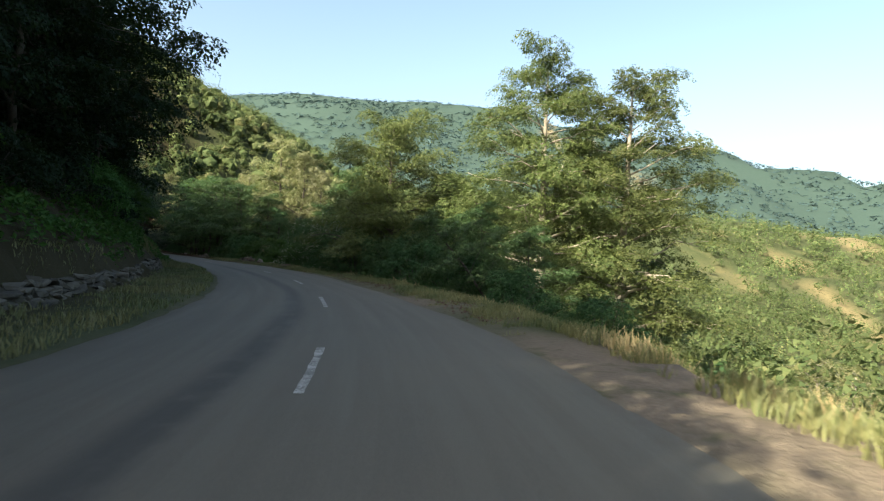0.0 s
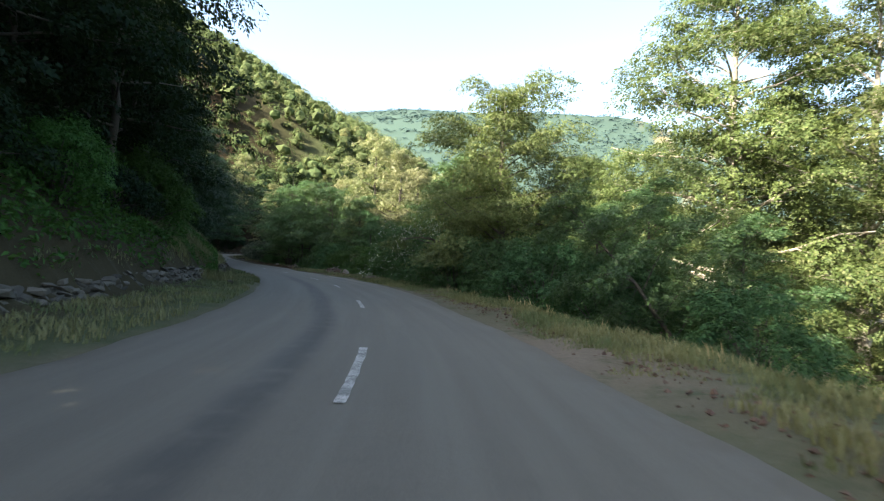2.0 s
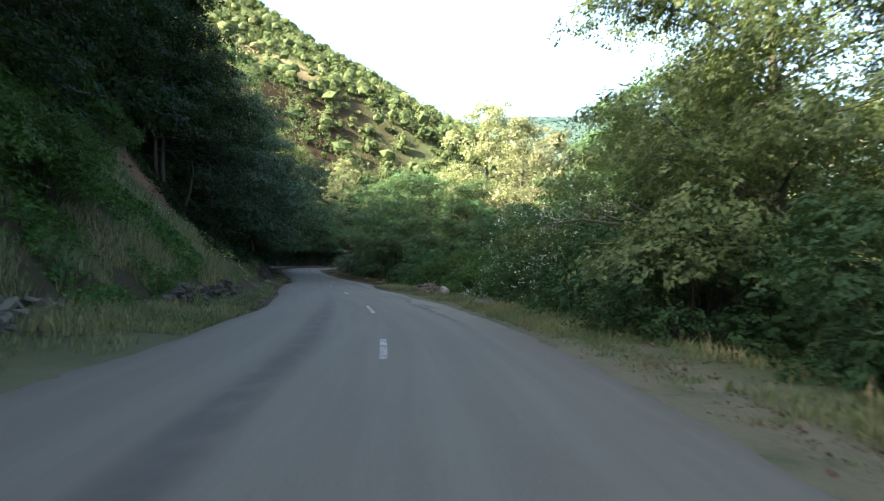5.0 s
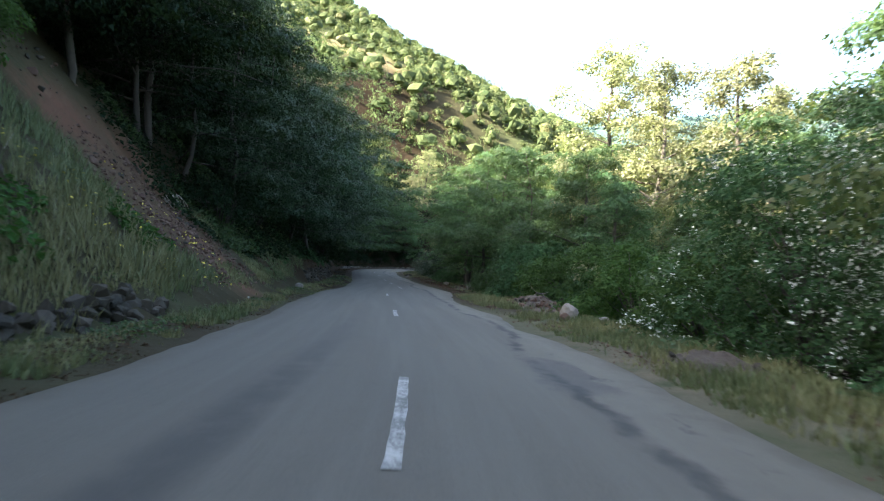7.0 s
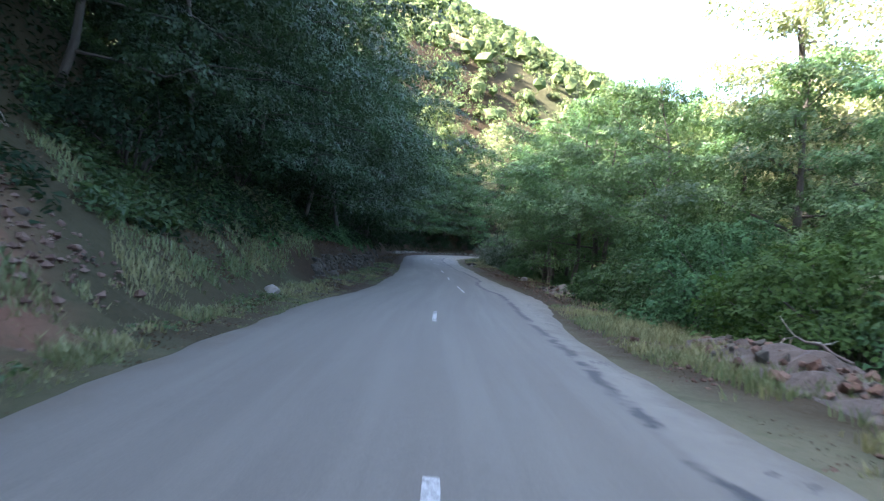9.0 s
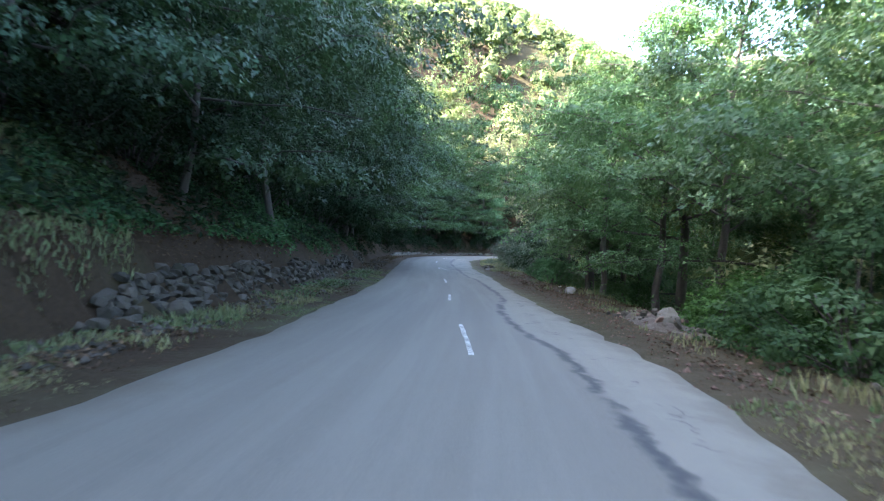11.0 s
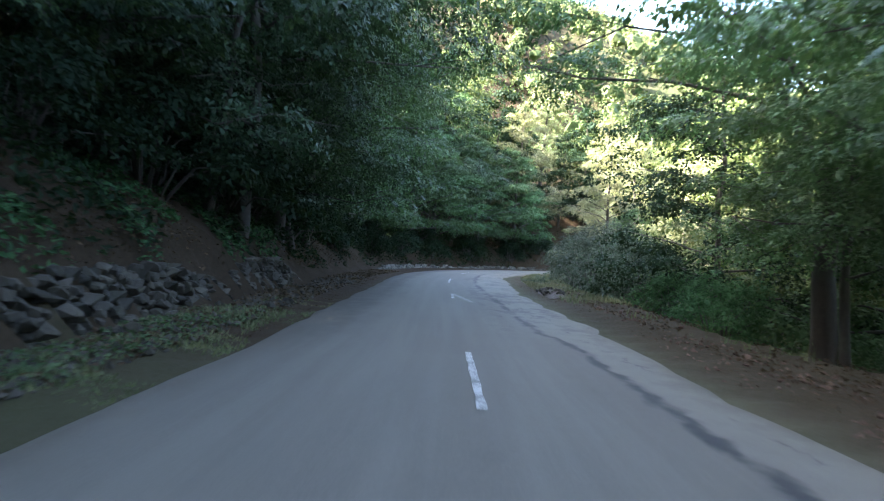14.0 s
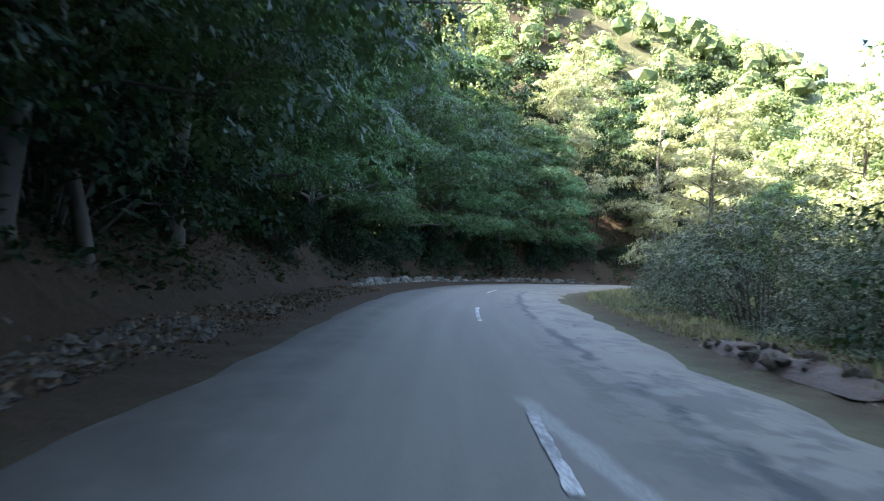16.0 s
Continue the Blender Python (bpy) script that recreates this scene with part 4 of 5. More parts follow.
# pale crowns beyond the bend: full sun is put in as leaf colour
for x_, y_, k_, p_ in ((-52.5, 103.5, 0.64, PALE), (-47.0, 101.0, 0.72, PALE), (-42.0, 96.0, 1.0, OAK_B), (-54.0, 111.0, 0.8, PALE), (-48.5, 110.0, 0.9, PALE), (-40.0, 104.0, 1.2, PALE), (-36.5, 91.0, 1.1, HORN_LOW), (-49.5, 99.5, 0.6, HORN), (-50.5, 118.0, 1.1, OAK_B),
                       (-67.5, 117.0, 0.9, PALE), (-63.5, 125.0, 0.95, PALE), (-73.0, 112.0, 1.2, HORN_LOW), (-70.0, 105.0, 1.0, HORN_LOW), (-58.0, 131.0, 1.2, OAK_B), (-78.0, 120.0, 1.25, OAK_B), (-72.0, 127.0, 1.0, PALE)):
    plant(p_, xy=(x_, y_), scale=k_, sink=0.3)

# bank on the left
for k in range(46):
    s_ = -34 + 4.1 * k + RNG.uniform(-1, 1)
    near = 9.7 if 41.5 < s_ < 59.5 else 8.9 if 12 < s_ < 34 else 7.9 if s_ < 50 else 8.5 if s_ < 68 else 7.4 if s_ < 100 else 8.2
    if s_ < 3:
        # unseen trees behind the start, added to cast shade on the road
        plant(UPPER, s=s_, d=-near - RNG.uniform(0, 1.6), scale=RNG.uniform(0.70, 0.74) * (1.0 if s_ > -4 else 0.92))
    elif s_ < 62:
        plant(SHADE if k % 3 else SHADE_B, s=s_, d=-near - RNG.uniform(0, 1.6), scale=RNG.uniform(0.85, 1.1) * (0.86 if 8 < s_ < 20 else 1.12 if s_ < 45 else 1.0))
    else:
        plant(SHADE_B, s=s_, d=-near - 1.5 - RNG.uniform(0, 1.6), scale=RNG.uniform(0.85, 1.1))
# further unseen trees behind the start, low enough to leave the lay-by sunny
for k in range(9):
    plant(UPPER, s=-24 + 3.3 * k, d=-12.3 - 0.6 * (k % 2), scale=0.5 if k < 6 else 0.58)
# unseen row close to the verge, added to keep sun off the asphalt
for k in range(6):
    plant(UPPER, s=-11 + 2.1 * k, d=-6.7 - 0.4 * (k % 2), scale=0.62)
for s_, d_, k_ in ((52.5, -11.5, 1.0), (55.5, -10.8, 1.05), (58.2, -10.0, 1.05), (60.8, -9.0, 1.0)):
    plant(SHADE_B, s=s_, d=d_, scale=k_)
# hidden back row, added to block sun over the later stretch
for k in range(16):
    plant(UPPER, s=58 + 4.5 * k, d=-18.5 - 2.5 * (k % 2), scale=1.1 + 0.05 * (k % 3))
# hidden row behind the beeches, added against sun flecks near the bend
for k in range(11):
    plant(UPPER, s=86 + 3.8 * k, d=-10.8 - 0.8 * (k % 2), scale=1.2)
# out of view: sun blockers for the first metres of road
for s_, d_ in ((-1.0, -10.8), (1.5, -10.2), (4.0, -10.5), (7.5, -11.0), (2.5, -8.4), (6.0, -8.8)):
    plant(SHADE, s=s_, d=d_, scale=0.96)
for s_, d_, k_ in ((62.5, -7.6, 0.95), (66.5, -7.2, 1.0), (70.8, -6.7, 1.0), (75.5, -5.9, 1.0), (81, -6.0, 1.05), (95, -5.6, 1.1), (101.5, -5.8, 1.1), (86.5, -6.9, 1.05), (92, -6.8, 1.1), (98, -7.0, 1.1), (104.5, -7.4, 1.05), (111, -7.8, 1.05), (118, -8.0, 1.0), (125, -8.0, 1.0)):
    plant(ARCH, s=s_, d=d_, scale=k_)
for k in range(1, 27):
    s_ = -4 + 5.8 * k + RNG.uniform(-1.5, 1.5)
    plant(UPPER, s=s_, d=-12.5 - RNG.uniform(0, 3), scale=RNG.uniform(0.95, 1.2) * (0.72 if 30 < s_ < 68 else 1.0))
for k in range(50):
    s_ = -6 + 3.0 * k + RNG.uniform(-1, 1)
    if not 41 < s_ < 60.5:
        plant(BUSH_B if k % 4 == 3 and s_ < 58 else SCRUB, s=s_, d=(-7.6 if s_ < 55 else -6.5) - RNG.uniform(0, 1.2), scale=RNG.uniform(0.8, 1.1))
for s_, d_, k_ in ((38, -7.6, 1.1), (40.5, -8.0, 1.15), (42.5, -7.4, 0.9), (43, -9.5, 1.0), (46, -10.5, 1.0), (49.5, -10, 1.0), (51.5, -9, 0.8)):
    plant(BUSH_B, s=s_, d=d_, scale=k_)

for s_, d_, k_ in ((108, -6.6, 0.9), (113.5, -6.4, 0.95), (117, -6.8, 0.9), (121, -6.4, 1.0), (124.5, -6.8, 0.95), (128.5, -6.6, 1.0), (132, -6.4, 0.95)):
    plant(HORN, s=s_, d=d_, scale=k_, label="green hornbeam on the outside of the bend")
for s_, d_, k_ in ((110, -5.9, 0.8), (115, -5.7, 0.85), (119, -5.8, 0.9), (123, -5.7, 0.8), (127, -5.8, 0.9), (131, -5.8, 0.85)):
    plant(SCRUB, s=s_, d=d_, scale=k_)
for s_, d_, k_ in ((93, -6.3, 1.2), (96, -6.2, 1.3), (99, -6.4, 1.3), (102, -6.2, 1.3), (105.5, -6.3, 1.25)):
    plant(SCRUB, s=s_, d=d_, scale=k_)
for s_, d_, k_ in ((96.5, -7.6, 0.85), (99.8, -8.0, 0.9), (103.2, -7.8, 0.85), (106.8, -7.6, 0.9), (92.8, -8.2, 0.9)):
    plant(SHADE_B, s=s_, d=d_, scale=k_)
# hidden sun blockers against flecks on the road beside the wall
for s_, d_, k_ in ((81, -11.2, 0.85), (83.5, -10.6, 0.85), (85.6, -13.2, 1.0), (88.4, -10.8, 0.85), (90.5, -12.5, 0.9), (78.5, -12.5, 0.9)):
    plant(SHADE, s=s_, d=d_, scale=k_)
# hidden tree added on the sun's line to one remaining fleck
plant(SHADE, xy=(-44.4, 61.1), scale=0.9)
plant(SHADE, xy=(-42.2, 89.6), scale=0.92, label="hornbeam standing inside the bend, shade painted into its leaves")


# ---- undergrowth and grass ----
def undergrowth(name, label, n, s_range, d_range, height, size, mat, seed, patch=0.0):
    """Low leafy cover, leaf by leaf, following the ground."""
    rng = np.random.default_rng(seed)
    s, d = rng.uniform(*s_range, n), rng.uniform(*d_range, n)
    x, y = at_road(s, d)
    keep = value_noise(x, y, 1.9, seed) + 0.6 * value_noise(x, y, 0.7, seed + 1) > patch
    x, y = x[keep], y[keep]
    hump = 0.35 + 0.65 * smooth(value_noise(x, y, 1.9, seed), patch, patch + 0.8)
    z = terrain(x, y) + height * hump * rng.uniform(0.0, 1.0, len(x)) ** 0.7
    nrm = rng.normal(0, 0.5, (len(x), 3)) + (0.25, 0.1, 0.8)
    v, f = leaf_cards(rng, np.column_stack([x, y, z]), nrm, size)
    tagged(new(name, mesh_of(name, v, f, mat)), label, "undergrowth", kind="stuff")


undergrowth("bank_undergrowth", "leafy green undergrowth on the shaded bank", 28000, (-4, 42), (-12, -6.0), 0.7, 0.17, LEAF_FRESH, 61, -0.6)
undergrowth("bank_undergrowth", "leafy green undergrowth above the earth slip", 22000, (59.5, 72), (-10, -5.0), 0.7, 0.15, LEAF_HORNBEAM, 63, -0.2)
undergrowth("slip_plants", "weeds and saplings on the earth bank", 26000, (36, 53.5), (-11, -4.7), 0.6, 0.14, LEAF_FRESH, 64, -0.05)
# ivy and ferns share the leaf colour that carries painted shade
undergrowth("bank_undergrowth", "ivy and ferns under the trees, shade painted into their leaves", 42000, (58, 140), (-10, -4.8), 0.6, 0.16, LEAF_PAINTED_SHADE, 65, -0.45)
undergrowth("bank_undergrowth", "grassy green weeds on the slope above the wall", 30000, (64, 98), (-8.0, -4.75), 0.35, 0.12, LEAF_SHRUB, 70, -0.2)
undergrowth("slope_undergrowth", "leafy cover on the slope below the road", 30000, (4, 140), (5.8, 12), 0.8, 0.13, LEAF_HORNBEAM, 67, 0.0)

undergrowth("verge_weeds", "low broad-leaved weeds along the foot of the bank", 10000, (40, 90), (-4.5, -3.1), 0.10, 0.07, LEAF_HORNBEAM, 66, -0.1)
undergrowth("leaf_litter", "brown fallen leaves on the shaded bank", 34000, (60, 112), (-8.5, -3.1), 0.03, 0.08, LEAF_DEAD, 68, -0.8)
undergrowth("leaf_litter", "crumbled leaves and twigs along the edge of the asphalt", 15000, (38, 106), (-3.8, -2.75), 0.02, 0.05, LEAF_DEAD, 59, -0.3)
undergrowth("leaf_litter", "crumbled leaves and clods on the outer shoulder", 11000, (18, 106), (2.8, 4.0), 0.02, 0.036, LEAF_DEAD, 60, -0.3)
undergrowth("leaf_litter", "brown fallen leaves on the outer verge", 14000, (62, 104), (3.4, 8), 0.03, 0.07, LEAF_DEAD, 69, -0.3)


def grass(name, label, n, s_range, d_range, height, mat, seed, patch=-0.2):
    """Blades of grass as bent, pointed strips."""
    rng = np.random.default_rng(seed)
    s, d = rng.uniform(*s_range, n), rng.uniform(*d_range, n)
    x, y = at_road(s, d)
    keep = value_noise(x, y, 1.1, seed) + 0.5 * value_noise(x, y, 0.35, seed + 3) > patch
    x, y = x[keep], y[keep]
    m = len(x)
    z = terrain(x, y)
    h = height * rng.uniform(0.45, 1.25, m) * (0.7 + 0.5 * smooth(value_noise(x, y, 1.4, seed + 5), -0.5, 0.8))
    a = rng.uniform(0, 6.28, m)
    lx, ly = np.cos(a), np.sin(a)
    w = 0.006 + 0.007 * rng.uniform(0, 1, m)
    bend = h * rng.uniform(0.15, 0.6, m)
    b = rng.uniform(0, 6.28, m)
    bx, by = np.cos(b) * bend, np.sin(b) * bend
    foot = np.column_stack([x, y, z - 0.03])
    side = np.column_stack([lx * w, ly * w, np.zeros(m)])
    mid = foot + np.column_stack([bx * 0.35, by * 0.35, h * 0.6])
    tip = foot + np.column_stack([bx, by, h])
    v = np.stack([foot - side, foot + side, mid + side * 0.8, mid - side * 0.8, tip], 1).reshape(-1, 3)
    i = 5 * np.arange(m)[:, None]
    f = [tuple(q) for q in np.concatenate([i + [0, 1, 2], i + [0, 2, 3], i + [3, 2, 4]], 1).reshape(-1, 3).tolist()]
    tagged(new(name, mesh_of(name, v, f, mat)), label, "grass", kind="stuff")


grass("verge_grass", "short green grass on the verge before a low wall", 26000, (-4, 46), (-6.2, -3.15), 0.15, BLADE_GREEN, 71, -0.3)
grass("verge_grass", "thin grass along the foot of the bank", 30000, (42, 92), (-4.4, -2.85), 0.11, BLADE_GREEN, 72, -0.1)
grass("verge_grass", "half-dry grass along the outer verge", 42000, (13, 66), (3.35, 5.6), 0.20, BLADE_GREEN, 73, -0.3)
grass("verge_grass", "thin grass creeping over the edge of the asphalt", 17000, (12, 68), (2.9, 3.8), 0.10, BLADE_GREEN, 79, 0.05)
grass("verge_grass", "green grass on the shoulder beside the asphalt", 26000, (38, 66), (2.95, 5.4), 0.17, BLADE_GREEN, 84, -0.2)
grass("verge_grass", "short mossy grass between the wall and the asphalt", 30000, (58, 94), (-3.7, -2.55), 0.07, BLADE_GREEN, 85, -0.25)
grass("verge_grass", "rough grass before a tumbled wall", 22000, (37, 57), (-4.7, -2.95), 0.17, BLADE_GREEN, 80, -0.1)
grass("dry_grass", "straw-coloured dry grass along the outer verge", 12000, (-4, 40), (4.6, 8.5), 0.28, BLADE_DRY, 74, 0.1)
grass("verge_grass", "ragged grass at the edge of a gravel lay-by", 9000, (1.5, 14), (4.1, 6.0), 0.22, BLADE_GREEN, 86, -0.2)
grass("dry_grass", "tufts of straw-coloured grass beside the gravel", 5000, (3, 14), (4.3, 6.2), 0.30, BLADE_DRY, 87, 0.0)
grass("verge_grass", "grassy tongue inside the bend", 18000, (97, 138), (3.1, 6.4), 0.16, BLADE_GREEN, 75, -0.5)
grass("bank_grass", "tall grass on the earth bank", 36000, (36, 53.3), (-9, -4.0), 0.36, BLADE_GREEN, 76, -0.2)
grass("bank_grass", "grass on the foot of the bank beside the slip", 22000, (58.6, 72), (-7.0, -3.1), 0.17, BLADE_GREEN, 78, -0.25)
grass("slope_grass", "sparse grass on the littered outer verge", 7000, (64, 94), (3.6, 7), 0.2, BLADE_GREEN, 77, 0.25)


# ---- stones ----
def stone_mesh(seed, blocky=0.75, mat=None):
    """A rough stone about one metre across with flat broken faces."""
    rng = np.random.default_rng(seed)
    bm = bmesh.new()
    for k in range(20):
        p = rng.uniform(-0.5, 0.5, 3)
        p = p / (np.max(np.abs(p)) * 2) * blocky + p / (np.linalg.norm(p) * 2) * (1 - blocky)
        bm.verts.new(p * rng.uniform(0.85, 1.08))
    hull = bmesh.ops.convex_hull(bm, input=bm.verts)
    bmesh.ops.delete(bm, geom=[g for g in hull["geom_interior"] if isinstance(g, bmesh.types.BMVert)], context="VERTS")
    me = bpy.data.meshes.new("stone")
    bm.to_mesh(me)
    bm.free()
    me.materials.append(mat)
    return me


STONES = [stone_mesh(100 + k, 0.62, STONE) for k in range(12)]
STONES_DARK = [stone_mesh(170 + k, 0.55, STONE_DARK) for k in range(12)]
STONES_RED = [stone_mesh(130 + k, 0.55, STONE_RED) for k in range(9)]


def dry_wall(label, s0, s1, d_of, height, mean, courses, seed, gaps=0.05, kinds=None):
    """Stones laid in uneven courses; past 290 of them the rest is one joined part."""
    rng = random.Random(seed)
    wall = thing("dry_stone_wall", label, "stone wall", "walls at the foot of the bank")
    laid, rest = 0, ([], [])
    s = s0
    while s < s1:
        fade = min(1.0, (s - s0) / 2.5 + 0.3, (s1 - s) / 2.5 + 0.3)
        sag = 0.82 + 0.25 * float(value_noise(np.array([s]), np.array([seed]), 2.1, 7)[0])
        for c in range(courses):
            w = mean * (0.6 + 1.3 * rng.random() ** 1.8)
            h = height / courses * rng.uniform(0.95, 1.4)
            if (c + 0.5) / courses > fade * sag * rng.uniform(0.85, 1.15) or rng.random() < gaps:
                continue
            d = d_of(s) - 0.05 * c + rng.uniform(-0.08, 0.08)
            at = s + rng.uniform(-0.3, 0.3) * mean
            x, y = (float(v) for v in at_road(at, d))
            x2, y2 = (float(v) for v in at_road(at + 0.5, d))
            z = float(road_z(s)) - 0.08 + height * (c + 0.5) / courses + rng.uniform(-0.03, 0.03)
            m = pose(x, y, z, rng.uniform(-20, 20), rng.uniform(-18, 18), math.degrees(math.atan2(y2 - y, x2 - x)) + rng.uniform(-20, 20))
            m = m @ Matrix.Diagonal((w * 1.28, mean * rng.uniform(0.9, 1.3), h * 1.32, 1))
            me = rng.choice(kinds or STONES)
            laid += 1
            if laid <= 290:
                part_mesh("stone", me, wall, m=m)
            else:
                base = len(rest[0])
                rest[0].extend(tuple(m @ v.co) for v in me.vertices)
                rest[1].extend(tuple(base + i for i in p.vertices) for p in me.polygons)
        s += mean * 0.98
    if rest[0]:
        tagged(part_mesh("stonework", mesh_of("stonework", rest[0], rest[1], (kinds or STONES)[0].materials[0]), wall), kind="stuff")
    return wall


dry_wall("low dry-stone wall of grey blocks behind the verge", 9.0, 40.0, lambda s: -float(np.interp(s, [8, 20, 30, 33, 40], [5.22, 5.52, 5.75, 5.5, 5.0])), 0.56, 0.30, 6, 7)
dry_wall("tumbled low wall of dark grey stones", 41.5, 50.0, lambda s: -float(np.interp(s, [41, 50.5], [4.5, 3.8])), 0.6, 0.2, 5, 8, 0.08, STONES_DARK)
dry_wall("mossy dry-stone wall holding the wooded bank", 69.0, 99.0, lambda s: -float(np.interp(s, [68, 98], [4.02, 4.38])), 0.80, 0.2, 8, 9, 0.1, STONES_DARK)


dry_wall("low pale stone edging on the outside of the bend", 112.0, 134.0, lambda s: -4.3, 0.28, 0.24, 2, 10, 0.1)


def scatter_stones(name, label, category, n, s_range, d_range, sizes, kinds, seed):
    """Loose stones on the ground, each its own piece."""
    rng = random.Random(seed)
    pile = thing(name, label, category)
    for k in range(n):
        s, d = rng.uniform(*s_range), rng.uniform(*d_range)
        x, y = (float(v) for v in at_road(s, d))
        size = sizes[0] + (sizes[1] - sizes[0]) * rng.random() ** 2.5
        z = ground_z(x, y) + size * 0.12
        m = pose(x, y, z, rng.uniform(0, 360), rng.uniform(-25, 25), rng.uniform(0, 360))
        part_mesh("stone", rng.choice(kinds), pile, m=m @ Matrix.Diagonal((size * rng.uniform(0.8, 1.4), size, size * rng.uniform(0.5, 0.8), 1)))
    return pile


scatter_stones("rockfall", "loose reddish rubble fallen from an earth slip", "rubble", 280, (53.0, 58.8), (-7.4, -3.5), (0.03, 0.18), STONES_RED + STONES_DARK[:2], 21)
scatter_stones("rockfall", "scattered grey stones on the earth slope", "rubble", 70, (53.4, 59.5), (-10, -6), (0.06, 0.28), STONES_RED + STONES_DARK[:3], 22)
scatter_stones("stone_scatter", "grey stones spilled from the wall", "rubble", 150, (66, 102), (-4.3, -3.2), (0.04, 0.20), STONES_DARK, 23)
scatter_stones("stone_scatter", "small stones and clods along the outer verge", "rubble", 170, (60, 100), (3.3, 6.2), (0.03, 0.17), STONES_DARK + STONES_RED, 24)


def grit(name, label, n, s_range, d_range, size, mat, seed):
    """Broken stone too small to pick apart, in one mesh."""
    rng = np.random.default_rng(seed)
    s, d = rng.uniform(*s_range, n), rng.uniform(*d_range, n)
    x, y = at_road(s, d)
    keep = value_noise(x, y, 1.5, seed) > -0.35
    x, y = x[keep], y[keep]
    z = terrain(x, y)
    r = size * (0.35 + rng.uniform(0, 1, len(x)) ** 3)
    base = np.array([(1, 0, 0), (-1, 0, 0), (0, 1, 0), (0, -1, 0), (0, 0, 0.8), (0, 0, -0.8)], float)
    v = base[None] * rng.uniform(0.6, 1.3, (len(x), 6, 1)) * r[:, None, None] + rng.normal(0, 0.15, (len(x), 6, 3)) * r[:, None, None]
    v += np.column_stack([x, y, z + 0.15 * r])[:, None]
    f = np.array([(0, 2, 4), (2, 1, 4), (1, 3, 4), (3, 0, 4), (2, 0, 5), (1, 2, 5), (3, 1, 5), (0, 3, 5)])
    faces = (6 * np.arange(len(x))[:, None, None] + f[None]).reshape(-1, 3)
    tagged(new(name, mesh_of(name, v.reshape(-1, 3), faces, mat)), label, "rubble", kind="stuff")


grit("fallen_grit", "small reddish rubble below the earth slip", 1600, (52.8, 58.8), (-8.0, -3.6), 0.07, STONE_RED, 81)
grit("wall_grit", "small grey rubble along the foot of the wall", 4200, (64, 104), (-4.2, -3.1), 0.06, STONE_DARK, 82)
grit("verge_grit", "small gravel on the outer margin", 5200, (14, 104), (2.75, 4.4), 0.035, STONE_RED, 83)


def mound_mesh(seed, lx, ly, h, mat):
    """An uneven heap of earth."""
    n, m = 34, 16
    u, v = np.meshgrid(np.linspace(-1, 1, n), np.linspace(-1, 1, m))
    body = np.clip(1 - u**2, 0, 1) ** 0.6 * np.clip(1 - v**2, 0, 1) ** 0.8
    bumps = 1 + 0.45 * value_noise(u * lx + seed, v * ly, 0.45, seed) + 0.3 * value_noise(u * lx, v * ly + seed, 0.18, seed + 1)
    verts = np.column_stack([(u * lx).ravel(), (v * ly).ravel(), (h * body * bumps - 0.08).ravel()])
    i = (np.arange(m - 1)[:, None] * n + np.arange(n - 1)).ravel()
    return mesh_of("mound", verts, np.column_stack([i, i + 1, i + n + 1, i + n]), mat)


def heap(label, s, d, lx, ly, h, seed, stones, kinds):
    rng = random.Random(seed)
    x, y = (float(v) for v in at_road(s, d))
    x2, y2 = (float(v) for v in at_road(s + 0.5, d))
    base = pose(x, y, ground_z(x, y), 0, 0, math.degrees(math.atan2(y2 - y, x2 - x)))
    ob = thing("debris_heap", label, "debris heap", m=base)
    part_mesh("mound", mound_mesh(seed, lx, ly, h, EARTH), ob)
    for k in range(stones):
        a, r = rng.uniform(0, 6.28), rng.random() ** 0.5
        px, py = math.cos(a) * r * lx, math.sin(a) * r * ly
        size = 0.04 + 0.15 * rng.random() ** 2.5
        m = pose(px, py, h * max(0, 1 - r * r) * 0.9 + 0.02, rng.uniform(0, 360), rng.uniform(-30, 30), rng.uniform(0, 360))
        part_mesh("stone", rng.choice(kinds), ob, m=m @ Matrix.Diagonal((size * 1.3, size, size * 0.7, 1)))
    return ob


def earth_material():
    mat, nt, bsdf = shader("red_earth")
    p = world_place(nt)
    c = mix(nt, noise_tex(nt, 11.0, 6, 0.7, p), (0.026, 0.020, 0.016), (0.072, 0.055, 0.043))
    nt.links.new(c, bsdf.inputs["Base Color"])
    bsdf.inputs["Roughness"].default_value = 0.95
    bump(nt, bsdf, noise_tex(nt, 20.0, 6, 0.7, p), 0.9, 0.04)
    return mat


EARTH = earth_material()
heap("heap of reddish earth and broken stones on the verge", 58.6, 4.7, 2.6, 0.75, 0.30, 31, 150, STONES_RED[:6] + STONES_DARK[:2])
heap("low spoil heap with stones on the verge", 75.0, 4.4, 1.8, 0.7, 0.26, 32, 70, STONES_RED[:3] + STONES_DARK[:4])
heap("low stony earth ridge along the grassy verge of the bend", 100.8, 3.3, 2.0, 0.36, 0.17, 34, 60, STONES_DARK)
heap("small heap of grey grit beside the asphalt", 46.5, 3.9, 0.9, 0.55, 0.24, 33, 5, STONES_DARK)


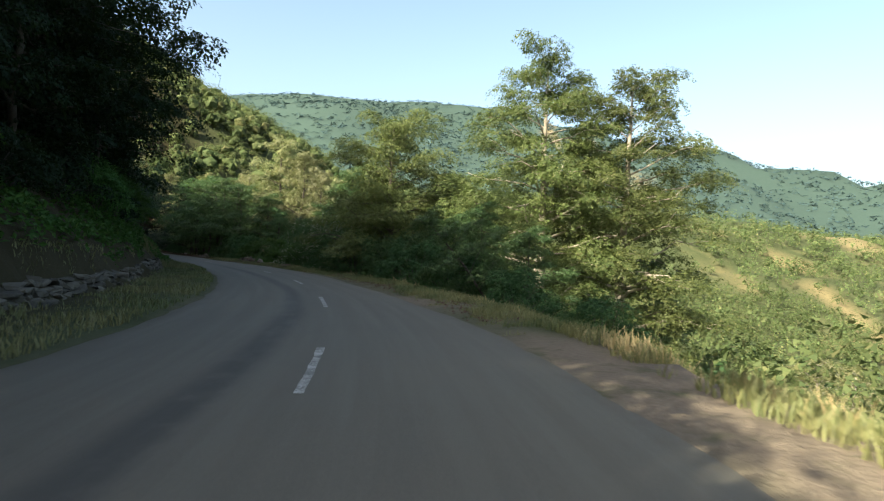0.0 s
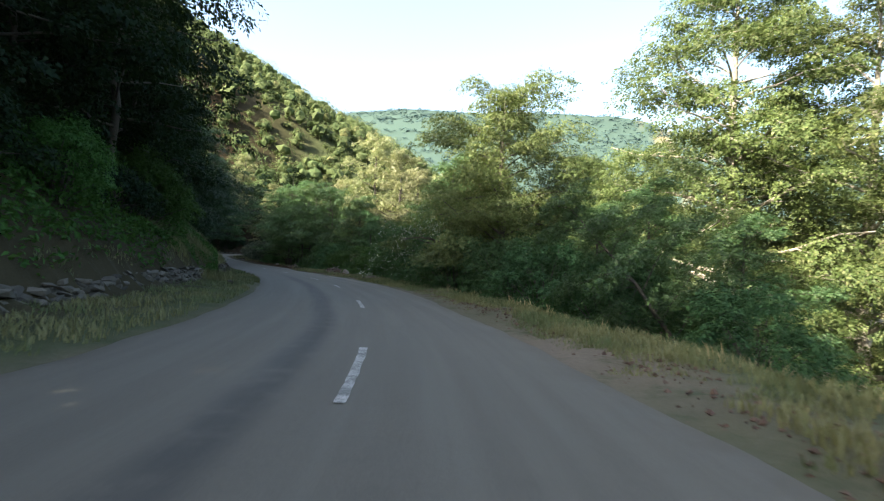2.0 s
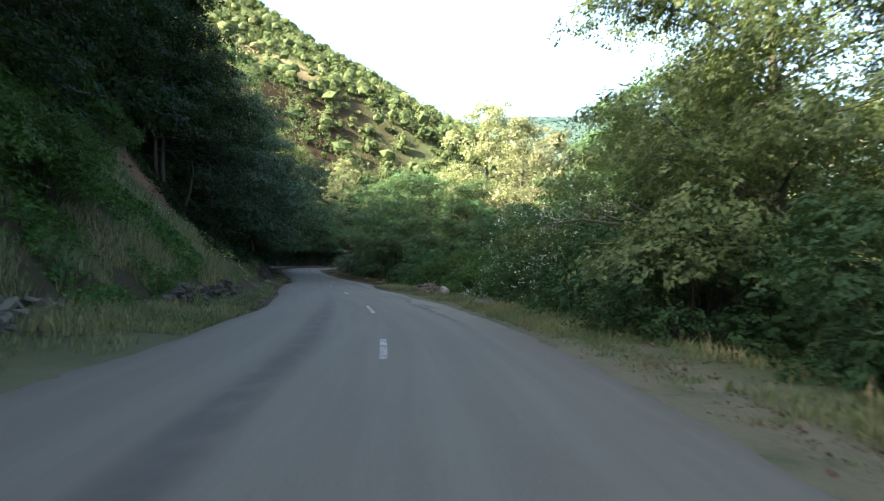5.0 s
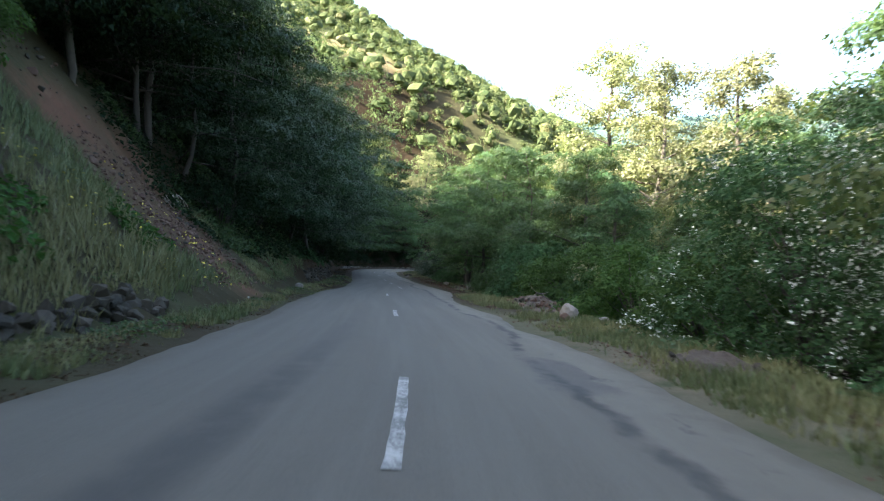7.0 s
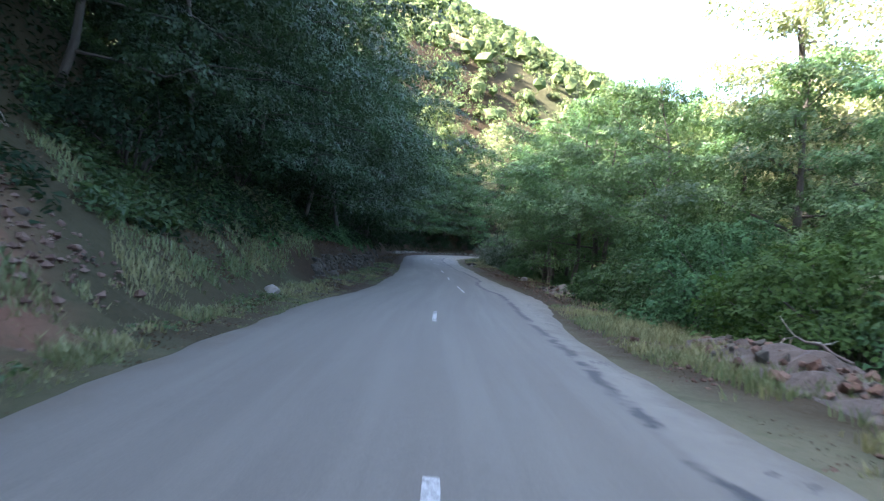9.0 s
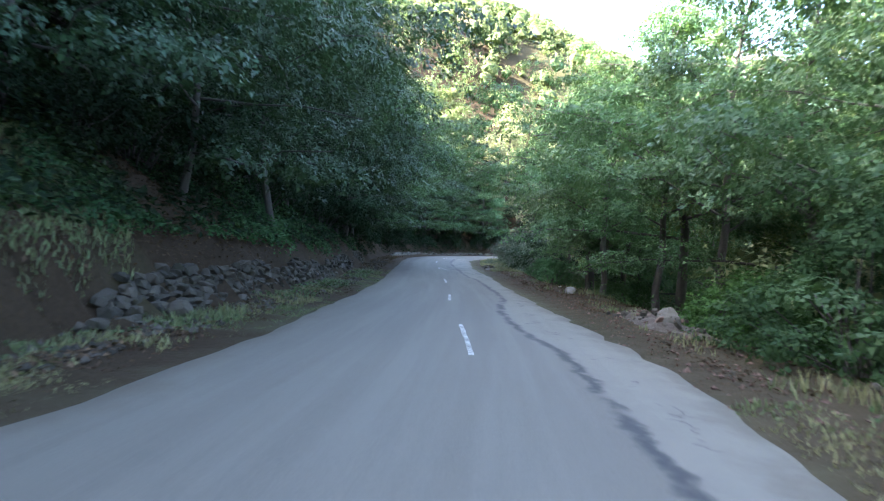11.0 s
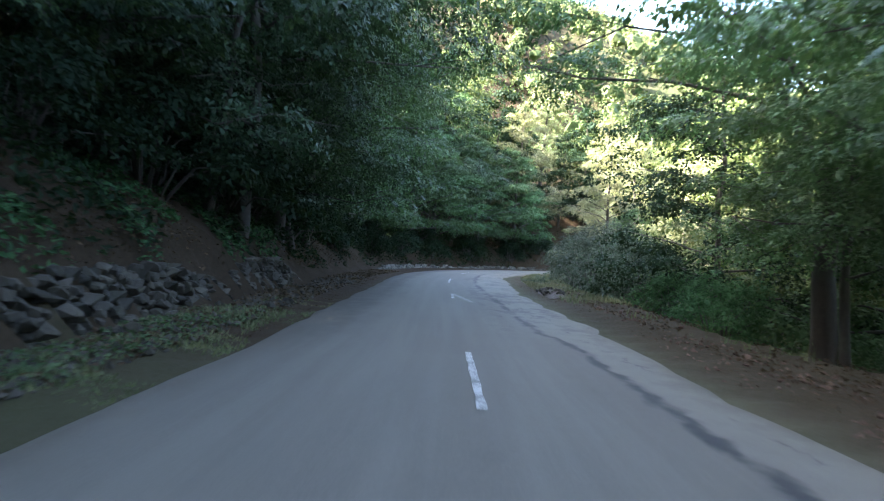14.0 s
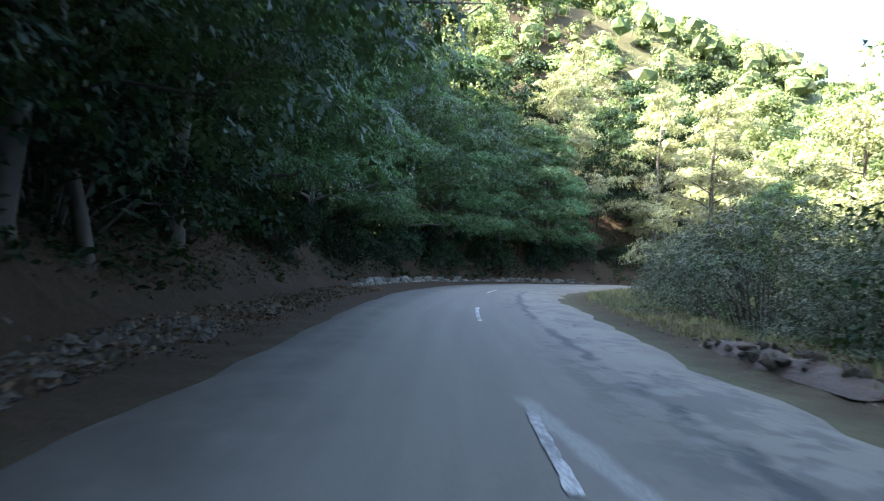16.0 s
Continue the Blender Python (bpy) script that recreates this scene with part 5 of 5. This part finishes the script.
def boulder(label, s, d, size, seed, mat, lift=0.3):
    """A weathered boulder with broken faces."""
    rng = np.random.default_rng(seed)
    bm = bmesh.new()
    bmesh.ops.create_icosphere(bm, subdivisions=3, radius=0.5)
    cuts = [Vector(c) for c in rng.normal(size=(9, 3))]
    for c in cuts:
        c.normalize()
    for v in bm.verts:
        p = v.co.copy()
        for c in cuts:
            over = p.dot(c) - 0.36
            if over > 0:
                p -= c * over * 0.85
        v.co = p * (1 + 0.10 * noise.noise(p * 5.0 + Vector((seed, 0, 0))))
    me = bpy.data.meshes.new("boulder")
    bm.to_mesh(me)
    bm.free()
    me.materials.append(mat)
    x, y = (float(v) for v in at_road(s, d))
    ob = tagged(new("boulder", me), label, "boulder")
    ob.matrix_basis = pose(x, y, ground_z(x, y) + size[2] * lift, 0, 8, seed * 37) @ Matrix.Diagonal((*size, 1))


boulder("pale boulder with a broken top beside the road", 54.1, 4.4, (0.52, 0.44, 0.50), 1, STONE_PALE)
boulder("small reddish boulder leaning on a larger one", 53.5, 4.1, (0.32, 0.28, 0.26), 2, STONE_RED)
boulder("small pale stone in the verge grass", 53.0, 4.9, (0.32, 0.28, 0.24), 3, STONE_PALE)
boulder("pale rounded stone on the littered verge", 83.4, 4.3, (0.42, 0.38, 0.36), 4, STONE_PALE)
boulder("pale flat stone at the foot of the bank", 63.0, -3.4, (0.42, 0.30, 0.28), 5, STONE_PALE)
boulder("grey pointed stone on the outer verge", 74.6, 4.5, (0.5, 0.4, 0.5), 6, STONE)
boulder("grey block lying at the foot of the wall", 71.0, -3.9, (0.42, 0.34, 0.34), 7, STONE_DARK)
boulder("dark stone at the grassy edge", 33.5, -3.9, (0.3, 0.26, 0.2), 8, STONE_DARK)


# ---- far woods ----
def woods(name, label, places, heights, per_tree, card, mat, seed, level=0.0, core=True):
    """Many small distant trees, each a lumpy crown of its own shape, rough with leafy tufts."""
    rng = np.random.default_rng(seed)
    n = len(places)
    z = sheet_z(places[:, 0], places[:, 1]) - 0.1
    foot = np.column_stack([places, z])
    which = np.repeat(np.arange(n), per_tree)
    u = rng.normal(size=(len(which), 3))
    u /= np.linalg.norm(u, axis=1)[:, None]
    u[:, 2] = np.where(rng.uniform(0, 1, len(which)) < 0.6, np.abs(u[:, 2]), u[:, 2])
    wide = rng.uniform(0.42, 0.62, n)
    bump_ = 0.82 + 0.34 * np.sin(4.1 * u[:, 0] + 3.3 * u[:, 1] + 5.7 * u[:, 2] + 1.7 * which)
    h, w = heights[which], (heights * wide)[which]
    c = foot[which] + np.column_stack([u[:, 0] * w, u[:, 1] * w, h * (0.5 + 0.46 * u[:, 2])])
    c[:, :2] += (bump_[:, None] - 1) * u[:, :2] * w[:, None]
    nrm = u * (1 - level) + (0, 0, 0.35 + level) + rng.normal(0, 0.2, u.shape) * (1 - level)
    v, f = sprays(rng, c, nrm, u * (1, 1, 0.4) - (0, 0, 0.3), card, 4, 0.75)
    if core:
        bm = bmesh.new()
        bmesh.ops.create_icosphere(bm, subdivisions=1, radius=1)
        ball = np.array([p.co for p in bm.verts])
        tri = np.array([[q.index for q in p.verts] for p in bm.faces])
        bm.free()
        lump = ball[None] * rng.uniform(0.35, 0.68, (n, len(ball), 1))
        cv = foot[:, None] + np.stack([lump[:, :, 0] * (heights * wide)[:, None], lump[:, :, 1] * (heights * wide)[:, None], heights[:, None] * (0.5 + 0.46 * lump[:, :, 2])], 2)
        cf = (len(v) + len(ball) * np.arange(n)[:, None, None] + tri[None]).reshape(-1, 3)
        v, f = np.vstack([v, cv.reshape(-1, 3)]), np.vstack([f, cf])
    tagged(new(name, mesh_of(name, v, f, mat)), label, "woods", kind="stuff")


def scatter(n, x0, x1, y0, y1, keep, seed):
    rng = np.random.default_rng(seed)
    p = np.column_stack([rng.uniform(x0, x1, n), rng.uniform(y0, y1, n)])
    return p[keep(p[:, 0], p[:, 1], rng)]


def on_spur(x, y, rng):
    d = road_coords(x, y)[1]
    bare = smooth(value_noise(x, y * 0.6, 24.0, 25), 0.22, 0.5) * smooth(y, 150, 175)
    return ((d > 14) | (d < -22)) & (rng.uniform(0, 1, len(x)) > 0.9 * bare)


P_ = scatter(4400, -225, 30, 145, 262, on_spur, 41)
woods("spur_woods", "open oak woods and scrub on a sunlit hillside", P_, 1.6 + 5.6 * np.random.default_rng(42).uniform(0, 1, len(P_)) ** 1.6, 30, 0.44, LEAF_FAR, 43)
P_ = scatter(900, -130, 20, 98, 150, on_spur, 56)
woods("slope_woods", "leafy young woods on the slope beyond the bend", P_, np.random.default_rng(57).uniform(3.5, 7.5, len(P_)), 70, 0.27, LEAF_FAR, 58, 0.0, False)
P_ = scatter(3300, 30, 260, 90, 330, lambda x, y, rng: rng.uniform(0, 1, len(x)) > 0.8 * smooth(value_noise(x, y, 14.0, 22), 0.35, 0.6), 44)
woods("knoll_scrub", "patchy scrub on a bare dry knoll across the valley", P_, np.random.default_rng(45).uniform(2.5, 6.0, len(P_)), 14, 0.7, LEAF_FAR, 46, 0.0, False)
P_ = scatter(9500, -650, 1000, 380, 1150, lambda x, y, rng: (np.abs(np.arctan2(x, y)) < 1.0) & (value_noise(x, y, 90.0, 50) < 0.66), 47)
# ridge trees wear the haze-tinted leaf colour
woods("ridge_forest", "dense forest covering a distant ridge, haze put into its blue-green colour", P_, np.random.default_rng(48).uniform(2.0, 5.0, len(P_)), 4, 2.8, LEAF_RIDGE_HAZE, 49, 0.8, False)
P_ = scatter(650, 8, 120, 20, 160, lambda x, y, rng: road_coords(x, y)[1] > 18, 51)
woods("valley_woods", "mixed woods on the slope below the road", P_, np.random.default_rng(52).uniform(4, 8, len(P_)), 44, 0.42, LEAF_FAR, 53, 0.0, False)
# woods added up the hillside to block the sun; their leaves carry painted shade
HILL = np.random.default_rng(54)
HS, HD = HILL.uniform(4, 66, 900), HILL.uniform(-85, -17, 900)
P_ = np.column_stack(at_road(HS, HD))
P_ = P_[road_coords(P_[:, 0], P_[:, 1])[1] < -17]
HH = HILL.uniform(8, 12, len(P_)) * (1 - 0.4 * smooth(road_coords(P_[:, 0], P_[:, 1])[0], 28, 44))
woods("hill_woods", "woods added on the hillside to block the sun, shade painted into their leaves", P_, HH, 24, 0.9, LEAF_PAINTED_SHADE, 55)


# ---- small things ----
def blossoms(name, label, n, s_range, d_range, height, size, colour, seed):
    mat, nt, bsdf = shader(name)
    isl = nt.nodes.new("ShaderNodeNewGeometry").outputs["Random Per Island"]
    nt.links.new(mix(nt, isl, colour, tuple(v * 0.7 for v in colour)), bsdf.inputs["Base Color"])
    undergrowth(name, label, n, s_range, d_range, height, size, mat, seed, -0.2)


blossoms("yellow_flowers", "yellow broom flowers on the earth bank", 260, (49, 54.5), (-7.0, -3.8), 0.6, 0.07, (0.55, 0.45, 0.05), 91)
blossoms("white_flowers", "small white flower heads above the verge grass", 90, (43, 50), (4.6, 5.6), 0.55, 0.05, (0.70, 0.70, 0.66), 92)


def fallen_branch(label, s, d, length, turn, seed, lift=0.3):
    rng = np.random.default_rng(seed)
    x, y = (float(v) for v in at_road(s, d))
    ob = thing("fallen_branch", label, "branch", m=pose(x, y, ground_z(x, y) + lift, 0, 0, turn))
    q = np.linspace(0, 1, 9)[:, None]
    pts = np.column_stack([q * length, 0.25 * np.sin(q * 2.6), 0.18 * np.sin(q * 3.1)]) + rng.normal(0, 0.025, (9, 3))
    store = ([], [])
    tube(store, pts, np.linspace(0.026, 0.006, 9), 6)
    part_mesh("stick", mesh_of("stick", store[0], store[1], BARK, True), ob)
    for k in range(5):
        p = pts[2 + k]
        end = p + rng.normal(0, 0.22, 3) + (0.15, 0, 0.1)
        store = ([], [])
        tube(store, [p, (p + end) / 2 + rng.normal(0, 0.03, 3), end], [0.014, 0.010, 0.004], 4)
        part_mesh("twig", mesh_of("twig", store[0], store[1], BARK_PALE, True), ob)


fallen_branch("bare grey branch lying across the debris heap", 57.6, 4.9, 1.7, 120, 5)
fallen_branch("thin dead branch on the earth bank", 48.6, -6.0, 1.4, 150, 6, 0.08)


def paper_scrap(label, s, d, size, seed):
    """A crumpled sheet of paper."""
    n = 7
    u, v = np.meshgrid(np.linspace(-0.5, 0.5, n), np.linspace(-0.5, 0.5, n))
    z = 0.25 * size * np.abs(value_noise(u * 3 + seed, v * 3, 0.6, seed)) + 0.35 * size * (u**2)
    verts = np.column_stack([(u * size).ravel(), (v * size * 0.7).ravel(), z.ravel()])
    i = (np.arange(n - 1)[:, None] * n + np.arange(n - 1)).ravel()
    me = mesh_of("paper_scrap", verts, np.column_stack([i, i + 1, i + n + 1, i + n]), PAPER)
    x, y = (float(q) for q in at_road(s, d))
    ob = tagged(new("paper_scrap", me), label, "litter")
    ob.matrix_basis = pose(x, y, ground_z(x, y) + 0.05, 12, -18, seed * 50)


PAPER, _nt, _b = shader("white_paper")
_nt.links.new(mix(_nt, noise_tex(_nt, 9.0, 3, 0.6), (0.55, 0.54, 0.52), (0.72, 0.72, 0.70)), _b.inputs["Base Color"])
_b.inputs["Roughness"].default_value = 0.8
paper_scrap("crumpled white scrap of paper on the bank", 52.6, -3.7, 0.24, 3)
paper_scrap("white scrap of litter in the verge grass", 54.6, -3.7, 0.22, 5)
paper_scrap("white scrap of litter on the outer verge", 86.0, 4.5, 0.11, 7)


def exposed_roots(label, s, d, seed):
    """Pale roots hanging over the broken edge of the bank."""
    rng = np.random.default_rng(seed)
    x, y = (float(q) for q in at_road(s, d))
    ob = thing("exposed_roots", label, "roots", m=pose(x, y, ground_z(x, y) + 0.12, 0, 0, 130) @ Matrix.Diagonal((0.6, 0.6, 0.6, 1)))
    for k in range(11):
        p = np.array([rng.uniform(-0.9, 0.9), rng.uniform(-0.3, 0.2), rng.uniform(-0.1, 0.3)])
        pts = [p]
        for j in range(5):
            p = p + (rng.normal(0, 0.09), -0.10 + rng.normal(0, 0.05), -0.02 - 0.06 * j + rng.normal(0, 0.03))
            pts.append(p)
        store = ([], [])
        tube(store, pts, np.linspace(rng.uniform(0.02, 0.045), 0.006, 6), 5)
        part_mesh("root", mesh_of("root", store[0], store[1], BARK_PALE, True), ob)


exposed_roots("pale bare roots hanging from the broken earth bank", 59.3, -7.2, 4)
